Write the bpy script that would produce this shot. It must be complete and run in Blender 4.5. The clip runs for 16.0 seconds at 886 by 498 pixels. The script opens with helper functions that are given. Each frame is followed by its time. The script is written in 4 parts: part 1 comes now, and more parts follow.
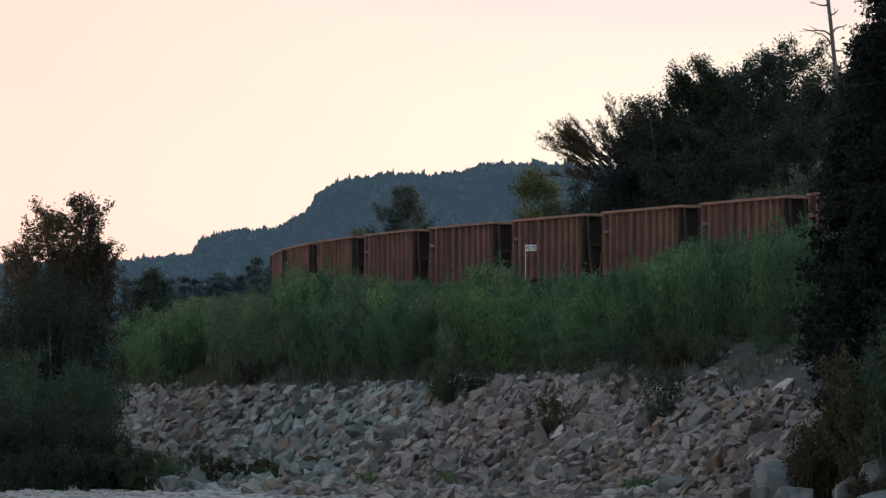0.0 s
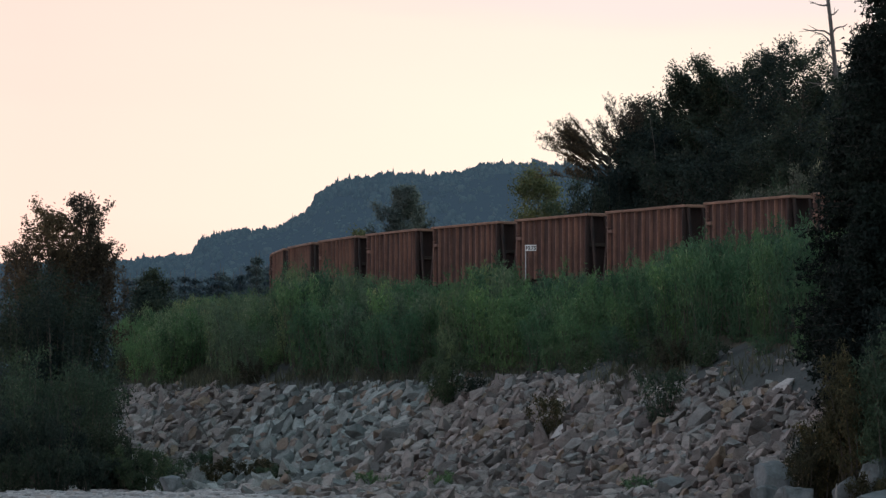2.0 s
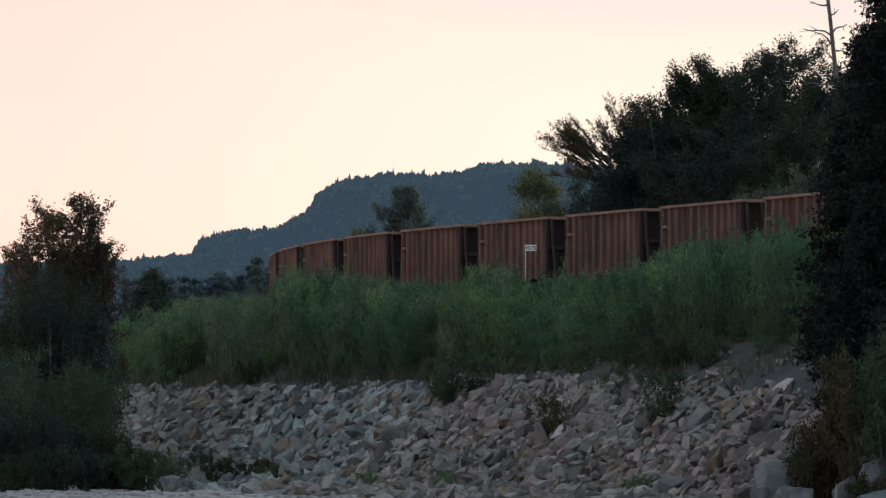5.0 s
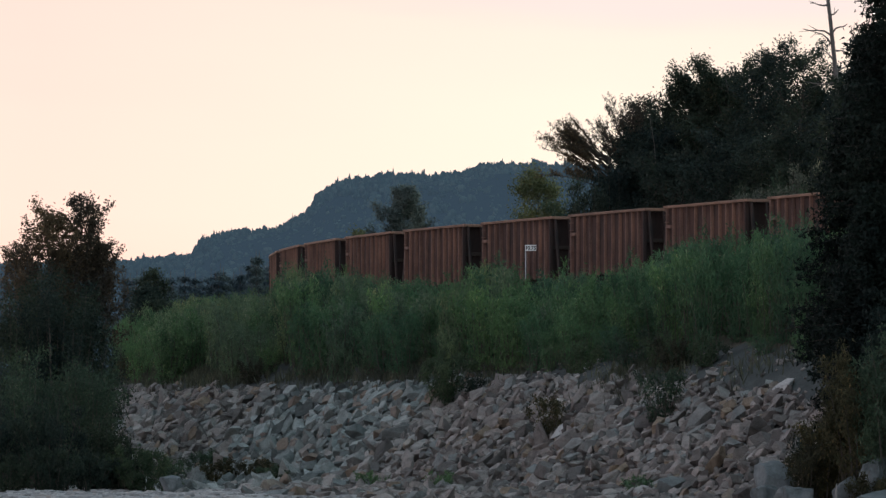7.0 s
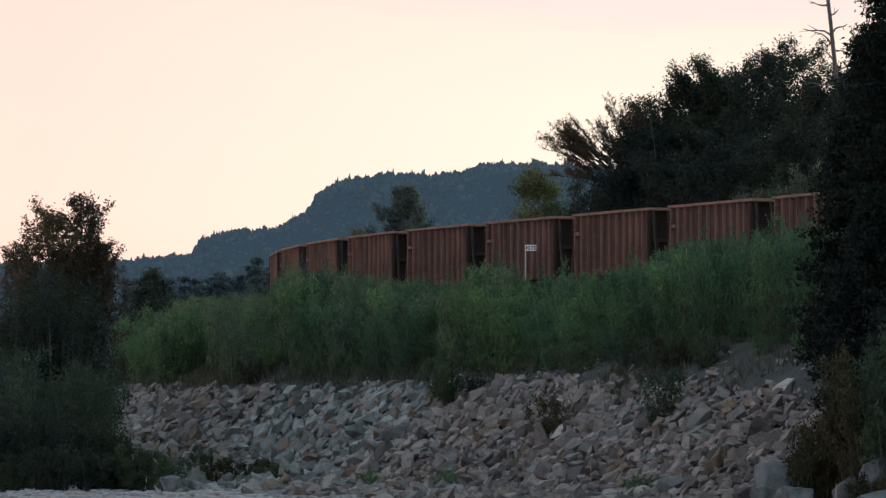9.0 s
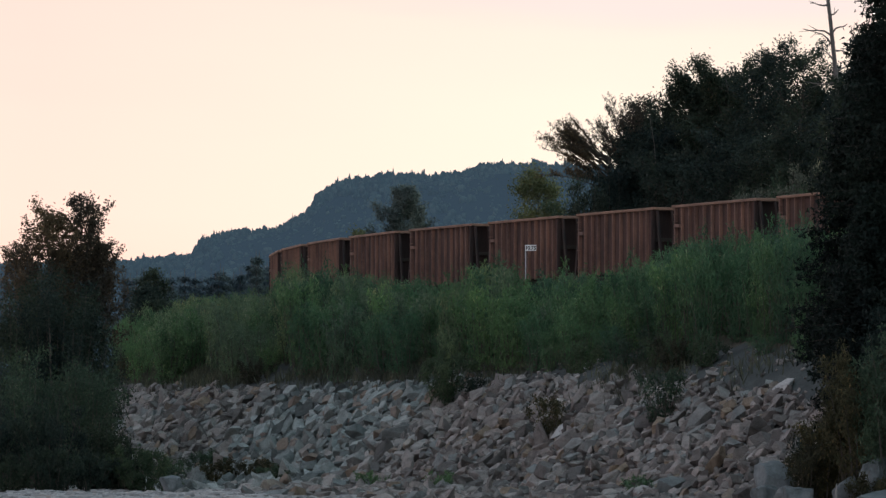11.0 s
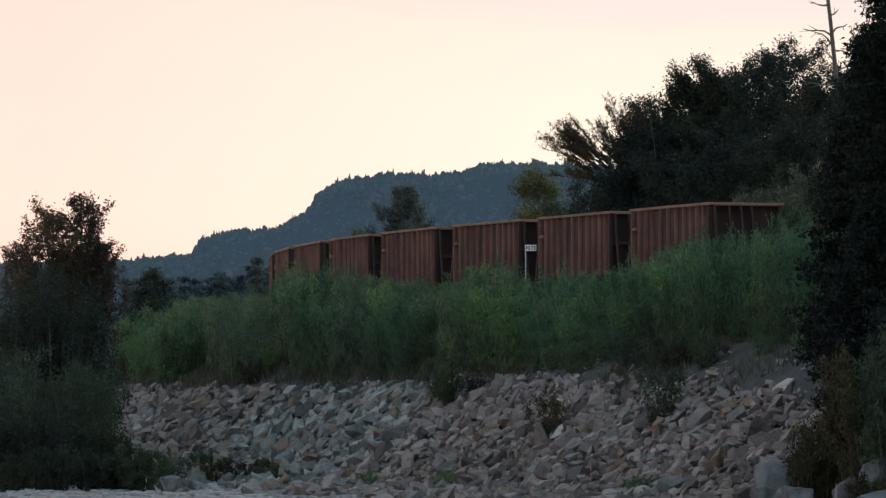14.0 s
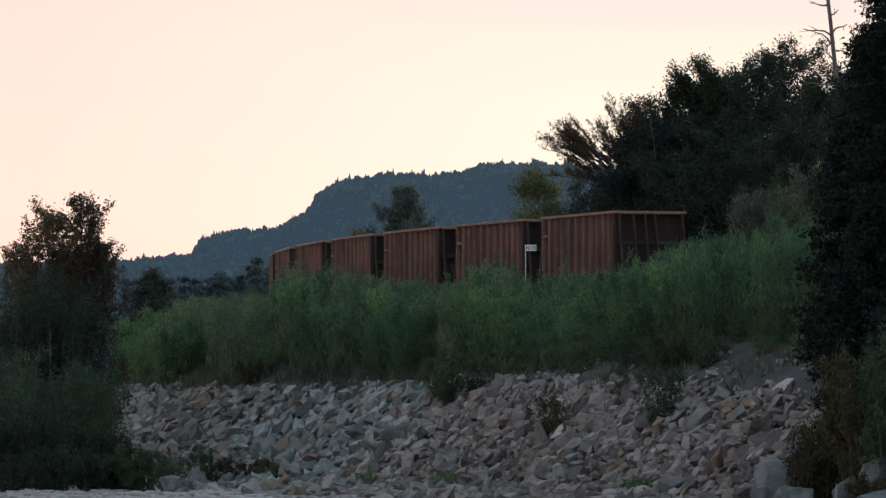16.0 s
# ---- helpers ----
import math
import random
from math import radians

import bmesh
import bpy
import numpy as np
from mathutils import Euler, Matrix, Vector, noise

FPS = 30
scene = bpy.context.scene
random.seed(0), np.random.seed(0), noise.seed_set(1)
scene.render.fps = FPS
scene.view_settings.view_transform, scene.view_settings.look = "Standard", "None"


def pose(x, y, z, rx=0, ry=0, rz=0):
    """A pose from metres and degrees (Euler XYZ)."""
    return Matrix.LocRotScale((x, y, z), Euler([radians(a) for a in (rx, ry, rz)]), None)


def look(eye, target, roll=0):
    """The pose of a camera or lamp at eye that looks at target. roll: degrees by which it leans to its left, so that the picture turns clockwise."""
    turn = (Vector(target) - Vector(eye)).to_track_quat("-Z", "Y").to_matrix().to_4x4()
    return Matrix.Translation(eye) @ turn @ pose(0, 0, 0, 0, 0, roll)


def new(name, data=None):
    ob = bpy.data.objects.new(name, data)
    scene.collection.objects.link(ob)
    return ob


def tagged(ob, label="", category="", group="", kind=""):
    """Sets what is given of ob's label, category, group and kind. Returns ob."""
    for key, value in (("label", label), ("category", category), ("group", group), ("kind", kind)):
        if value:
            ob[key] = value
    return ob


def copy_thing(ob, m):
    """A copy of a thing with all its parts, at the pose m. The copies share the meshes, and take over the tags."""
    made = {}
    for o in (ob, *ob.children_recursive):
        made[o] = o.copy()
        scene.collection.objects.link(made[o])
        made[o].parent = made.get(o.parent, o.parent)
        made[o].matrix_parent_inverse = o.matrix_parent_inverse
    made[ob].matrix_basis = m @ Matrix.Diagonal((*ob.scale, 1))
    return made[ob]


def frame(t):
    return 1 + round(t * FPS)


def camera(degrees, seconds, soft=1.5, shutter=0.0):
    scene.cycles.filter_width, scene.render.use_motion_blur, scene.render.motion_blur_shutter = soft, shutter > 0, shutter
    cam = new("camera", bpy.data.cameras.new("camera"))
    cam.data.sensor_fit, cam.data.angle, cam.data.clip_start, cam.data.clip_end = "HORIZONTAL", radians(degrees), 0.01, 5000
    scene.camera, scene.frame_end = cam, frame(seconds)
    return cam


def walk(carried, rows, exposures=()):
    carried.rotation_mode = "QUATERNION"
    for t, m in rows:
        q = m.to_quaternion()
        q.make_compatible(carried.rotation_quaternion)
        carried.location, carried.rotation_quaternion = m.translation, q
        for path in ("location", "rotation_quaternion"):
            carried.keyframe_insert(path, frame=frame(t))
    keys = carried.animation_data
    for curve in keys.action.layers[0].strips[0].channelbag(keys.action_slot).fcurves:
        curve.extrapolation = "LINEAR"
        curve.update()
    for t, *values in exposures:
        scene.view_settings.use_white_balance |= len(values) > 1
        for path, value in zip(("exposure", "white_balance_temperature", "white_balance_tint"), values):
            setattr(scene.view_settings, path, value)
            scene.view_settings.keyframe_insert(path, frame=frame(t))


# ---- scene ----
cam = camera(8.622, 16.0, soft=1.4)
EYE = 3.0
CAM_POSE = pose(0, 0, EYE, 90 + 1.6215, 0, 0)
walk(cam, [(0.0, CAM_POSE), (16.0, CAM_POSE)])

# ---------------------------------------------------------------- world and light
world = bpy.data.worlds.new("dusk_sky")
scene.world = world
world.use_nodes = True
wn, wl = world.node_tree.nodes, world.node_tree.links
wn.clear()


def wnode(kind, **values):
    n = wn.new(kind)
    for k, v in values.items():
        n.inputs[k].default_value = v
    return n


w_out = wnode("ShaderNodeOutputWorld")
w_bg = wnode("ShaderNodeBackground", Strength=1.0)
w_tc = wnode("ShaderNodeTexCoord")
w_sep = wnode("ShaderNodeSeparateXYZ")
wl.new(w_tc.outputs["Generated"], w_sep.inputs[0])
# soft dusk clouds, long and flat
w_map = wnode("ShaderNodeMapping")
w_map.inputs["Scale"].default_value = (9, 3, 60)
wl.new(w_tc.outputs["Generated"], w_map.inputs[0])
w_noise = wnode("ShaderNodeTexNoise", Scale=1.0, Detail=3.0)
wl.new(w_map.outputs[0], w_noise.inputs["Vector"])
w_m1 = wn.new("ShaderNodeMath")
w_m1.operation = "MULTIPLY_ADD"
wl.new(w_noise.outputs[0], w_m1.inputs[0])
w_m1.inputs[1].default_value = 0.032
wl.new(w_sep.outputs[2], w_m1.inputs[2])
w_m2 = wn.new("ShaderNodeMath")
w_m2.operation = "MULTIPLY_ADD"
wl.new(w_sep.outputs[0], w_m2.inputs[0])
w_m2.inputs[1].default_value = 0.03
wl.new(w_m1.outputs[0], w_m2.inputs[2])
w_ramp = wnode("ShaderNodeValToRGB")
wl.new(w_m2.outputs[0], w_ramp.inputs[0])
SKY = [(0.0, (0.96, 0.74, 0.58)), (0.034, (1.0, 0.84, 0.725)), (0.050, (1.0, 0.915, 0.80)), (0.066, (1.0, 0.91, 0.80)), (0.082, (1.0, 0.865, 0.775)), (0.087, (0.98, 0.815, 0.765)), (0.0915, (0.87, 0.775, 0.785)), (0.104, (0.80, 0.72, 0.775)),
       (0.18, (0.64, 0.66, 0.69)), (0.45, (0.51, 0.645, 0.715)), (1.0, (0.445, 0.635, 0.745))]
els = w_ramp.color_ramp.elements
while len(els) < len(SKY):
    els.new(0.5)
for e, (p, c) in zip(els, SKY):
    e.position, e.color = p, (*c, 1)
w_sky = wn.new("ShaderNodeTexSky")
w_sky.sky_type, w_sky.sun_disc = "NISHITA", False
w_sky.sun_elevation, w_sky.sun_rotation = radians(3.0), radians(-4.0)
w_add = wn.new("ShaderNodeMixRGB")
w_add.blend_type = "ADD"
w_add.inputs[0].default_value = 0.004
# the glow fades to rose away from where the sun went down
w_side = wnode("ShaderNodeMapRange")
for k, v in (("From Min", 0.025), ("From Max", -0.068), ("To Min", 0.0), ("To Max", 1.0)):
    w_side.inputs[k].default_value = v
wl.new(w_sep.outputs[0], w_side.inputs["Value"])
w_rose = wn.new("ShaderNodeMixRGB")
w_rose.blend_type = "MULTIPLY"
w_rose.inputs[2].default_value = (1.0, 0.835, 0.885, 1)
wl.new(w_side.outputs[0], w_rose.inputs[0])
wl.new(w_ramp.outputs[0], w_rose.inputs[1])
wl.new(w_rose.outputs[0], w_add.inputs[1])
wl.new(w_sky.outputs[0], w_add.inputs[2])
wl.new(w_add.outputs[0], w_bg.inputs[0])
wl.new(w_bg.outputs[0], w_out.inputs[0])

sun_data = bpy.data.lights.new("sun", "SUN")
sun_data.energy, sun_data.angle, sun_data.color = 0.5, radians(20), (1.0, 0.78, 0.62)
sun = new("sun", sun_data)
sun.matrix_world = look((0, 0, 60), (14, -200, 38))

scene.view_settings.exposure = 0.0


# ---------------------------------------------------------------- materials
def material(name, build):
    m = bpy.data.materials.new(name)
    m.use_nodes = True
    t = m.node_tree
    bsdf = t.nodes["Principled BSDF"]
    build(t, bsdf)
    return m


def nd(t, kind, **inputs):
    n = t.nodes.new(kind)
    for k, v in inputs.items():
        n.inputs[k.replace("_", " ")].default_value = v
    return n


def ramp(t, source, stops):
    r = t.nodes.new("ShaderNodeValToRGB")
    while len(r.color_ramp.elements) < len(stops):
        r.color_ramp.elements.new(0.5)
    for e, (p, c) in zip(r.color_ramp.elements, stops):
        e.position, e.color = p, (*c, 1)
    t.links.new(source, r.inputs[0])
    return r.outputs[0]


def mix(t, fac, a, b, blend="MIX"):
    m = t.nodes.new("ShaderNodeMixRGB")
    m.blend_type = blend
    for i, v in enumerate((fac, a, b)):
        if isinstance(v, (int, float)):
            m.inputs[i].default_value = v
        elif isinstance(v, tuple):
            m.inputs[i].default_value = (*v, 1)
        else:
            t.links.new(v, m.inputs[i])
    return m.outputs[0]


def noise_fac(t, scale, detail=4.0, rough=0.55, stretch=None, coords="Object"):
    tc = t.nodes.new("ShaderNodeTexCoord")
    src = tc.outputs[coords]
    if stretch:
        mp = t.nodes.new("ShaderNodeMapping")
        mp.inputs["Scale"].default_value = stretch
        t.links.new(src, mp.inputs[0])
        src = mp.outputs[0]
    n = nd(t, "ShaderNodeTexNoise", Scale=scale, Detail=detail, Roughness=rough)
    t.links.new(src, n.inputs["Vector"])
    return n.outputs[0]


def place_noise(t, scale, detail=2.0):
    g = t.nodes.new("ShaderNodeNewGeometry")
    n = nd(t, "ShaderNodeTexNoise", Scale=scale, Detail=detail)
    t.links.new(g.outputs["Position"], n.inputs["Vector"])
    return n.outputs[0]


def bump(t, bsdf, source, strength, distance):
    b = nd(t, "ShaderNodeBump", Strength=strength, Distance=distance)
    t.links.new(source, b.inputs["Height"])
    t.links.new(b.outputs[0], bsdf.inputs["Normal"])


def leaf_material(name, dark, light, odd, through_share=0.3):
    def build(t, b):
        g = t.nodes.new("ShaderNodeNewGeometry")
        c = ramp(t, g.outputs["Random Per Island"], [(0.0, dark), (0.55, tuple((x + y) / 2 for x, y in zip(dark, light))), (0.92, light), (1.0, odd)])
        patch = ramp(t, place_noise(t, 0.45), [(0.3, (0.58, 0.64, 0.70)), (0.7, (1.22, 1.22, 1.10))])
        c = mix(t, 1.0, c, patch, "MULTIPLY")
        own = t.nodes.new("ShaderNodeObjectInfo")
        c = mix(t, 1.0, c, ramp(t, own.outputs["Random"], [(0.0, (0.74, 0.80, 0.88)), (0.5, (1.0, 1.0, 1.0)), (1.0, (1.30, 1.20, 0.98))]), "MULTIPLY")
        t.links.new(c, b.inputs["Base Color"])
        b.inputs["Roughness"].default_value = 0.65
        b.inputs["Specular IOR Level"].default_value = 0.15
        tr = t.nodes.new("ShaderNodeBsdfTranslucent")
        t.links.new(c, tr.inputs[0])
        ms = t.nodes.new("ShaderNodeMixShader")
        ms.inputs[0].default_value = through_share
        t.links.new(b.outputs[0], ms.inputs[1])
        t.links.new(tr.outputs[0], ms.inputs[2])
        t.links.new(ms.outputs[0], t.nodes["Material Output"].inputs[0])
    return material(name, build)


LEAF_WILLOW = leaf_material("willow_leaf", (0.063, 0.126, 0.075), (0.117, 0.215, 0.122), (0.22, 0.28, 0.18))
LEAF_WILLOW_YOUNG = leaf_material("young_willow_leaf", (0.070, 0.142, 0.076), (0.128, 0.235, 0.120), (0.24, 0.30, 0.18))
LEAF_WILLOW_PALE = leaf_material("pale_willow_leaf", (0.105, 0.155, 0.098), (0.175, 0.245, 0.152), (0.28, 0.29, 0.20))
LEAF_DARK = leaf_material("alder_leaf", (0.026, 0.042, 0.034), (0.047, 0.067, 0.052), (0.10, 0.105, 0.085))
LEAF_WOOD = leaf_material("wood_leaf", (0.023, 0.038, 0.033), (0.046, 0.065, 0.055), (0.085, 0.08, 0.06), 0.2)
LEAF_ALDER = leaf_material("green_alder_leaf", (0.050, 0.080, 0.052), (0.088, 0.130, 0.080), (0.17, 0.18, 0.12))
LEAF_ASPEN = leaf_material("aspen_leaf", (0.072, 0.058, 0.044), (0.140, 0.106, 0.074), (0.23, 0.15, 0.10), 0.35)
LEAF_BIRCH = leaf_material("birch_leaf", (0.105, 0.125, 0.064), (0.178, 0.194, 0.098), (0.25, 0.23, 0.12), 0.35)
LEAF_REED = leaf_material("pale_reed_leaf", (0.13, 0.135, 0.10), (0.22, 0.22, 0.165), (0.34, 0.31, 0.22))
# leaf greyed and paled to carry the haze before the far alder
LEAF_GREY_HAZE = leaf_material("hazy_grey_green_leaf", (0.118, 0.145, 0.134), (0.185, 0.215, 0.192), (0.21, 0.22, 0.19))
LEAF_DRY = leaf_material("dry_leaf", (0.042, 0.046, 0.030), (0.078, 0.072, 0.045), (0.17, 0.13, 0.07))
NEEDLE = leaf_material("spruce_needle", (0.010, 0.017, 0.014), (0.019, 0.030, 0.023), (0.042, 0.048, 0.038), 0.12)
# emission colour that imitates the blue haze of distance
HAZE_GLOW = (0.034, 0.057, 0.084)


def add_haze_glow(m):
    """Adds a faint blue glow to a far hill material, standing in for haze."""
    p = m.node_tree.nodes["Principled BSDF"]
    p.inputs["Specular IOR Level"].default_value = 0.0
    p.inputs["Emission Color"].default_value, p.inputs["Emission Strength"].default_value = (*HAZE_GLOW, 1), 1.0
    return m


# needles paled and blued: the valley's haze is put into their base colour
NEEDLE_HAZY = leaf_material("hazy_spruce_needle", (0.080, 0.118, 0.140), (0.112, 0.158, 0.182), (0.115, 0.16, 0.18), 0.15)
WOODS_FAR = add_haze_glow(leaf_material("hazy_woods_leaf", (0.036, 0.055, 0.056), (0.060, 0.084, 0.084), (0.075, 0.092, 0.086), 0.15))
GRASS = leaf_material("dry_grass_blade", (0.095, 0.102, 0.070), (0.150, 0.150, 0.104), (0.22, 0.19, 0.13))


def bark_build(a, b_):
    def build(t, b):
        f = noise_fac(t, 9.0, 5.0, 0.6, (1, 1, 0.25))
        t.links.new(ramp(t, f, [(0.3, a), (0.7, b_)]), b.inputs["Base Color"])
        b.inputs["Roughness"].default_value = 0.9
        bump(t, b, f, 0.6, 0.02)
    return build


BARK = material("bark", bark_build((0.045, 0.038, 0.032), (0.10, 0.088, 0.075)))
BARK_DEAD = material("dead_wood", bark_build((0.085, 0.076, 0.072), (0.17, 0.152, 0.142)))
BARK_PALE = material("pale_bark", bark_build((0.16, 0.15, 0.14), (0.36, 0.34, 0.32)))


def rock_build(per_object):
    def build(t, b):
        if per_object:
            r = t.nodes.new("ShaderNodeObjectInfo").outputs["Random"]
        else:
            r = t.nodes.new("ShaderNodeNewGeometry").outputs["Random Per Island"]
        cool = ramp(t, r, [(0.0, (0.095, 0.122, 0.122)), (0.4, (0.240, 0.292, 0.284)), (0.80, (0.400, 0.460, 0.447)), (0.88, (0.30, 0.255, 0.23)), (0.985, (0.26, 0.21, 0.17)), (1.0, (0.50, 0.50, 0.49))])
        warm = ramp(t, r, [(0.0, (0.120, 0.108, 0.103)), (0.4, (0.282, 0.250, 0.232)), (0.78, (0.440, 0.392, 0.364)), (0.82, (0.215, 0.242, 0.242)), (0.90, (0.25, 0.27, 0.265)), (0.93, (0.29, 0.23, 0.165)), (0.985, (0.30, 0.24, 0.18)), (1.0, (0.55, 0.52, 0.49))])
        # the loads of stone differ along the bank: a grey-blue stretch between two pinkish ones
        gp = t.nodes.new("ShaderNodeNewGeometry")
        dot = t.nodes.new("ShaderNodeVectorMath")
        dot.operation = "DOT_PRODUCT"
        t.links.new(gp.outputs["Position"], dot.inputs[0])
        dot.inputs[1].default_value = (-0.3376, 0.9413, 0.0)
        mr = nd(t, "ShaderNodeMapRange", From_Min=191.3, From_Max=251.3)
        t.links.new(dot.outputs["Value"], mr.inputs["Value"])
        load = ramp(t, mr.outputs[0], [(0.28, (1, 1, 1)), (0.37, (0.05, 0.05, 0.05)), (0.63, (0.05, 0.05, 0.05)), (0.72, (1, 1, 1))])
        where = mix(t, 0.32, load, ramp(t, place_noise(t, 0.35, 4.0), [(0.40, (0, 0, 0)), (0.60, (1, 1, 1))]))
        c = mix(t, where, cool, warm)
        f = noise_fac(t, 2.6, 6.0, 0.65)
        fine = noise_fac(t, 22.0, 3.0, 0.6)
        c = mix(t, 1.0, c, ramp(t, f, [(0.25, (0.45, 0.45, 0.45)), (0.55, (1.0, 1.0, 1.0)), (0.8, (1.22, 1.19, 1.14))]), "MULTIPLY")
        c = mix(t, 0.35, c, ramp(t, fine, [(0.3, (0.4, 0.4, 0.4)), (0.7, (1.2, 1.2, 1.2))]), "MULTIPLY")
        t.links.new(c, b.inputs["Base Color"])
        b.inputs["Roughness"].default_value = 0.85
        b.inputs["Specular IOR Level"].default_value = 0.3
        bump(t, b, mix(t, 0.35, f, fine), 1.0, 0.2)
    return build


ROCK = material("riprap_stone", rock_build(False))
def boulder_build(t, b):
    f = noise_fac(t, 1.6, 6.0, 0.6)
    g = noise_fac(t, 14.0, 4.0, 0.6)
    c = ramp(t, f, [(0.3, (0.055, 0.068, 0.070)), (0.5, (0.125, 0.145, 0.15)), (0.75, (0.21, 0.228, 0.23))])
    c = mix(t, 0.4, c, ramp(t, g, [(0.3, (0.5, 0.5, 0.5)), (0.7, (1.2, 1.2, 1.2))]), "MULTIPLY")
    t.links.new(c, b.inputs["Base Color"])
    b.inputs["Roughness"].default_value = 0.85
    bump(t, b, f, 0.6, 0.08)


BOULDER = material("pale_boulder_stone", boulder_build)
def pebble_build(t, b):
    r = t.nodes.new("ShaderNodeNewGeometry").outputs["Random Per Island"]
    t.links.new(ramp(t, r, [(0.0, (0.20, 0.205, 0.21)), (0.5, (0.34, 0.34, 0.34)), (0.85, (0.44, 0.435, 0.43)), (1.0, (0.36, 0.31, 0.28))]), b.inputs["Base Color"])
    b.inputs["Roughness"].default_value = 0.85


PEBBLE = material("shore_pebble", pebble_build)
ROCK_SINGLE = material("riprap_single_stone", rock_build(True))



def soil_build(stops, scale, relief):
    def build(t, b):
        f = noise_fac(t, scale, 6.0, 0.65)
        g = noise_fac(t, scale * 9, 3.0, 0.6)
        c = ramp(t, f, stops)
        c = mix(t, 0.5, c, ramp(t, g, [(0.3, (0.5, 0.5, 0.5)), (0.7, (1.3, 1.3, 1.3))]), "MULTIPLY")
        t.links.new(c, b.inputs["Base Color"])
        b.inputs["Roughness"].default_value = 0.95
        b.inputs["Specular IOR Level"].default_value = 0.1
        bump(t, b, g, 0.8, relief)
    return build


SOIL = material("bank_soil", soil_build([(0.3, (0.07, 0.065, 0.05)), (0.55, (0.12, 0.11, 0.085)), (0.75, (0.08, 0.085, 0.05))], 0.8, 0.05))
SAND = material("crest_gravel", soil_build([(0.3, (0.052, 0.060, 0.060)), (0.7, (0.094, 0.104, 0.101))], 0.9, 0.06))
# ground below the riprap, darkened to paint shade into the gaps between stones
UNDER_ROCK_SHADE = material("shaded_under_rock_grit", soil_build([(0.3, (0.035, 0.033, 0.031)), (0.7, (0.07, 0.067, 0.063))], 1.2, 0.05))
WHITE_STONE = material("white_quartz_stone", soil_build([(0.3, (0.36, 0.36, 0.35)), (0.7, (0.56, 0.56, 0.55))], 3.0, 0.03))
GRAVEL = material("shore_gravel", soil_build([(0.3, (0.30, 0.295, 0.29)), (0.7, (0.46, 0.45, 0.44))], 1.4, 0.04))
MEADOW = material("meadow_ground", soil_build([(0.3, (0.035, 0.05, 0.026)), (0.7, (0.075, 0.085, 0.045))], 0.35, 0.1))
# floor coloured near black as the shade beneath the trees, plus the haze glow
FOREST_SHADE = add_haze_glow(material("hazy_forest_floor", soil_build([(0.3, (0.006, 0.009, 0.010)), (0.7, (0.009, 0.013, 0.014))], 0.02, 0.4)))
BALLAST = material("track_ballast", soil_build([(0.3, (0.13, 0.12, 0.115)), (0.7, (0.25, 0.24, 0.225))], 3.0, 0.05))


def rust_build(base, light, dark, streaks=True):
    def build(t, b):
        f = noise_fac(t, 1.1, 6.0, 0.6)
        s = noise_fac(t, 3.0, 5.0, 0.6, (1.6, 1.6, 0.16))
        fine = noise_fac(t, 16.0, 4.0, 0.6)
        c = ramp(t, f, [(0.28, dark), (0.5, base), (0.75, light)])
        if streaks:
            c = mix(t, 0.75, c, ramp(t, s, [(0.30, (0.35, 0.36, 0.42)), (0.52, (1, 1, 1)), (0.75, (1.25, 1.1, 1.0))]), "MULTIPLY")
        c = mix(t, 0.4, c, ramp(t, fine, [(0.3, (0.55, 0.5, 0.5)), (0.7, (1.2, 1.15, 1.1))]), "MULTIPLY")
        oi = t.nodes.new("ShaderNodeObjectInfo")
        c = mix(t, 1.0, c, ramp(t, oi.outputs["Random"], [(0.0, (0.88, 0.88, 0.9)), (1.0, (1.12, 1.06, 1.0))]), "MULTIPLY")
        t.links.new(c, b.inputs["Base Color"])
        b.inputs["Roughness"].default_value = 0.8
        bump(t, b, fine, 0.3, 0.01)
    return build


# one rust in two tones: shaded recessed sheets, lit ribs, relief painted in
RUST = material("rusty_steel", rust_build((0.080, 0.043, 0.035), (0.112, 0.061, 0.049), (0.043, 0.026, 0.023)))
RUST_RIB_LIT = material("lit_rusty_rib_steel", rust_build((0.248, 0.155, 0.121), (0.302, 0.191, 0.150), (0.158, 0.098, 0.080)))
# top rails lightened in colour for the sky they catch
RUST_TOP_LIT = material("skylit_top_rail_steel", rust_build((0.25, 0.155, 0.112), (0.30, 0.19, 0.14), (0.17, 0.104, 0.076), False))
# dark rust, darkened further to paint the shade between the wagons
RUST_SHADED = material("shaded_rust_steel", rust_build((0.030, 0.017, 0.015), (0.044, 0.024, 0.020), (0.016, 0.011, 0.011)))
STEEL_DARK = material("grimy_steel", rust_build((0.05, 0.042, 0.038), (0.075, 0.06, 0.05), (0.03, 0.027, 0.025)))
RAIL_STEEL = material("rail_steel", rust_build((0.16, 0.10, 0.075), (0.24, 0.17, 0.13), (0.10, 0.06, 0.05), False))
WOOD = material("sleeper_wood", bark_build((0.05, 0.042, 0.036), (0.11, 0.095, 0.08)))


def paint_build(col):
    def build(t, b):
        f = noise_fac(t, 7.0, 5.0, 0.6)
        t.links.new(ramp(t, f, [(0.3, tuple(x * 0.82 for x in col)), (0.7, col)]), b.inputs["Base Color"])
        b.inputs["Roughness"].default_value = 0.5
    return build


WHITE_PAINT = material("white_sign_paint", paint_build((0.93, 0.94, 0.95)))
GREY_PAINT = material("galvanised_post", paint_build((0.62, 0.64, 0.66)))
BLACK_PAINT = material("black_lettering", paint_build((0.03, 0.032, 0.04)))


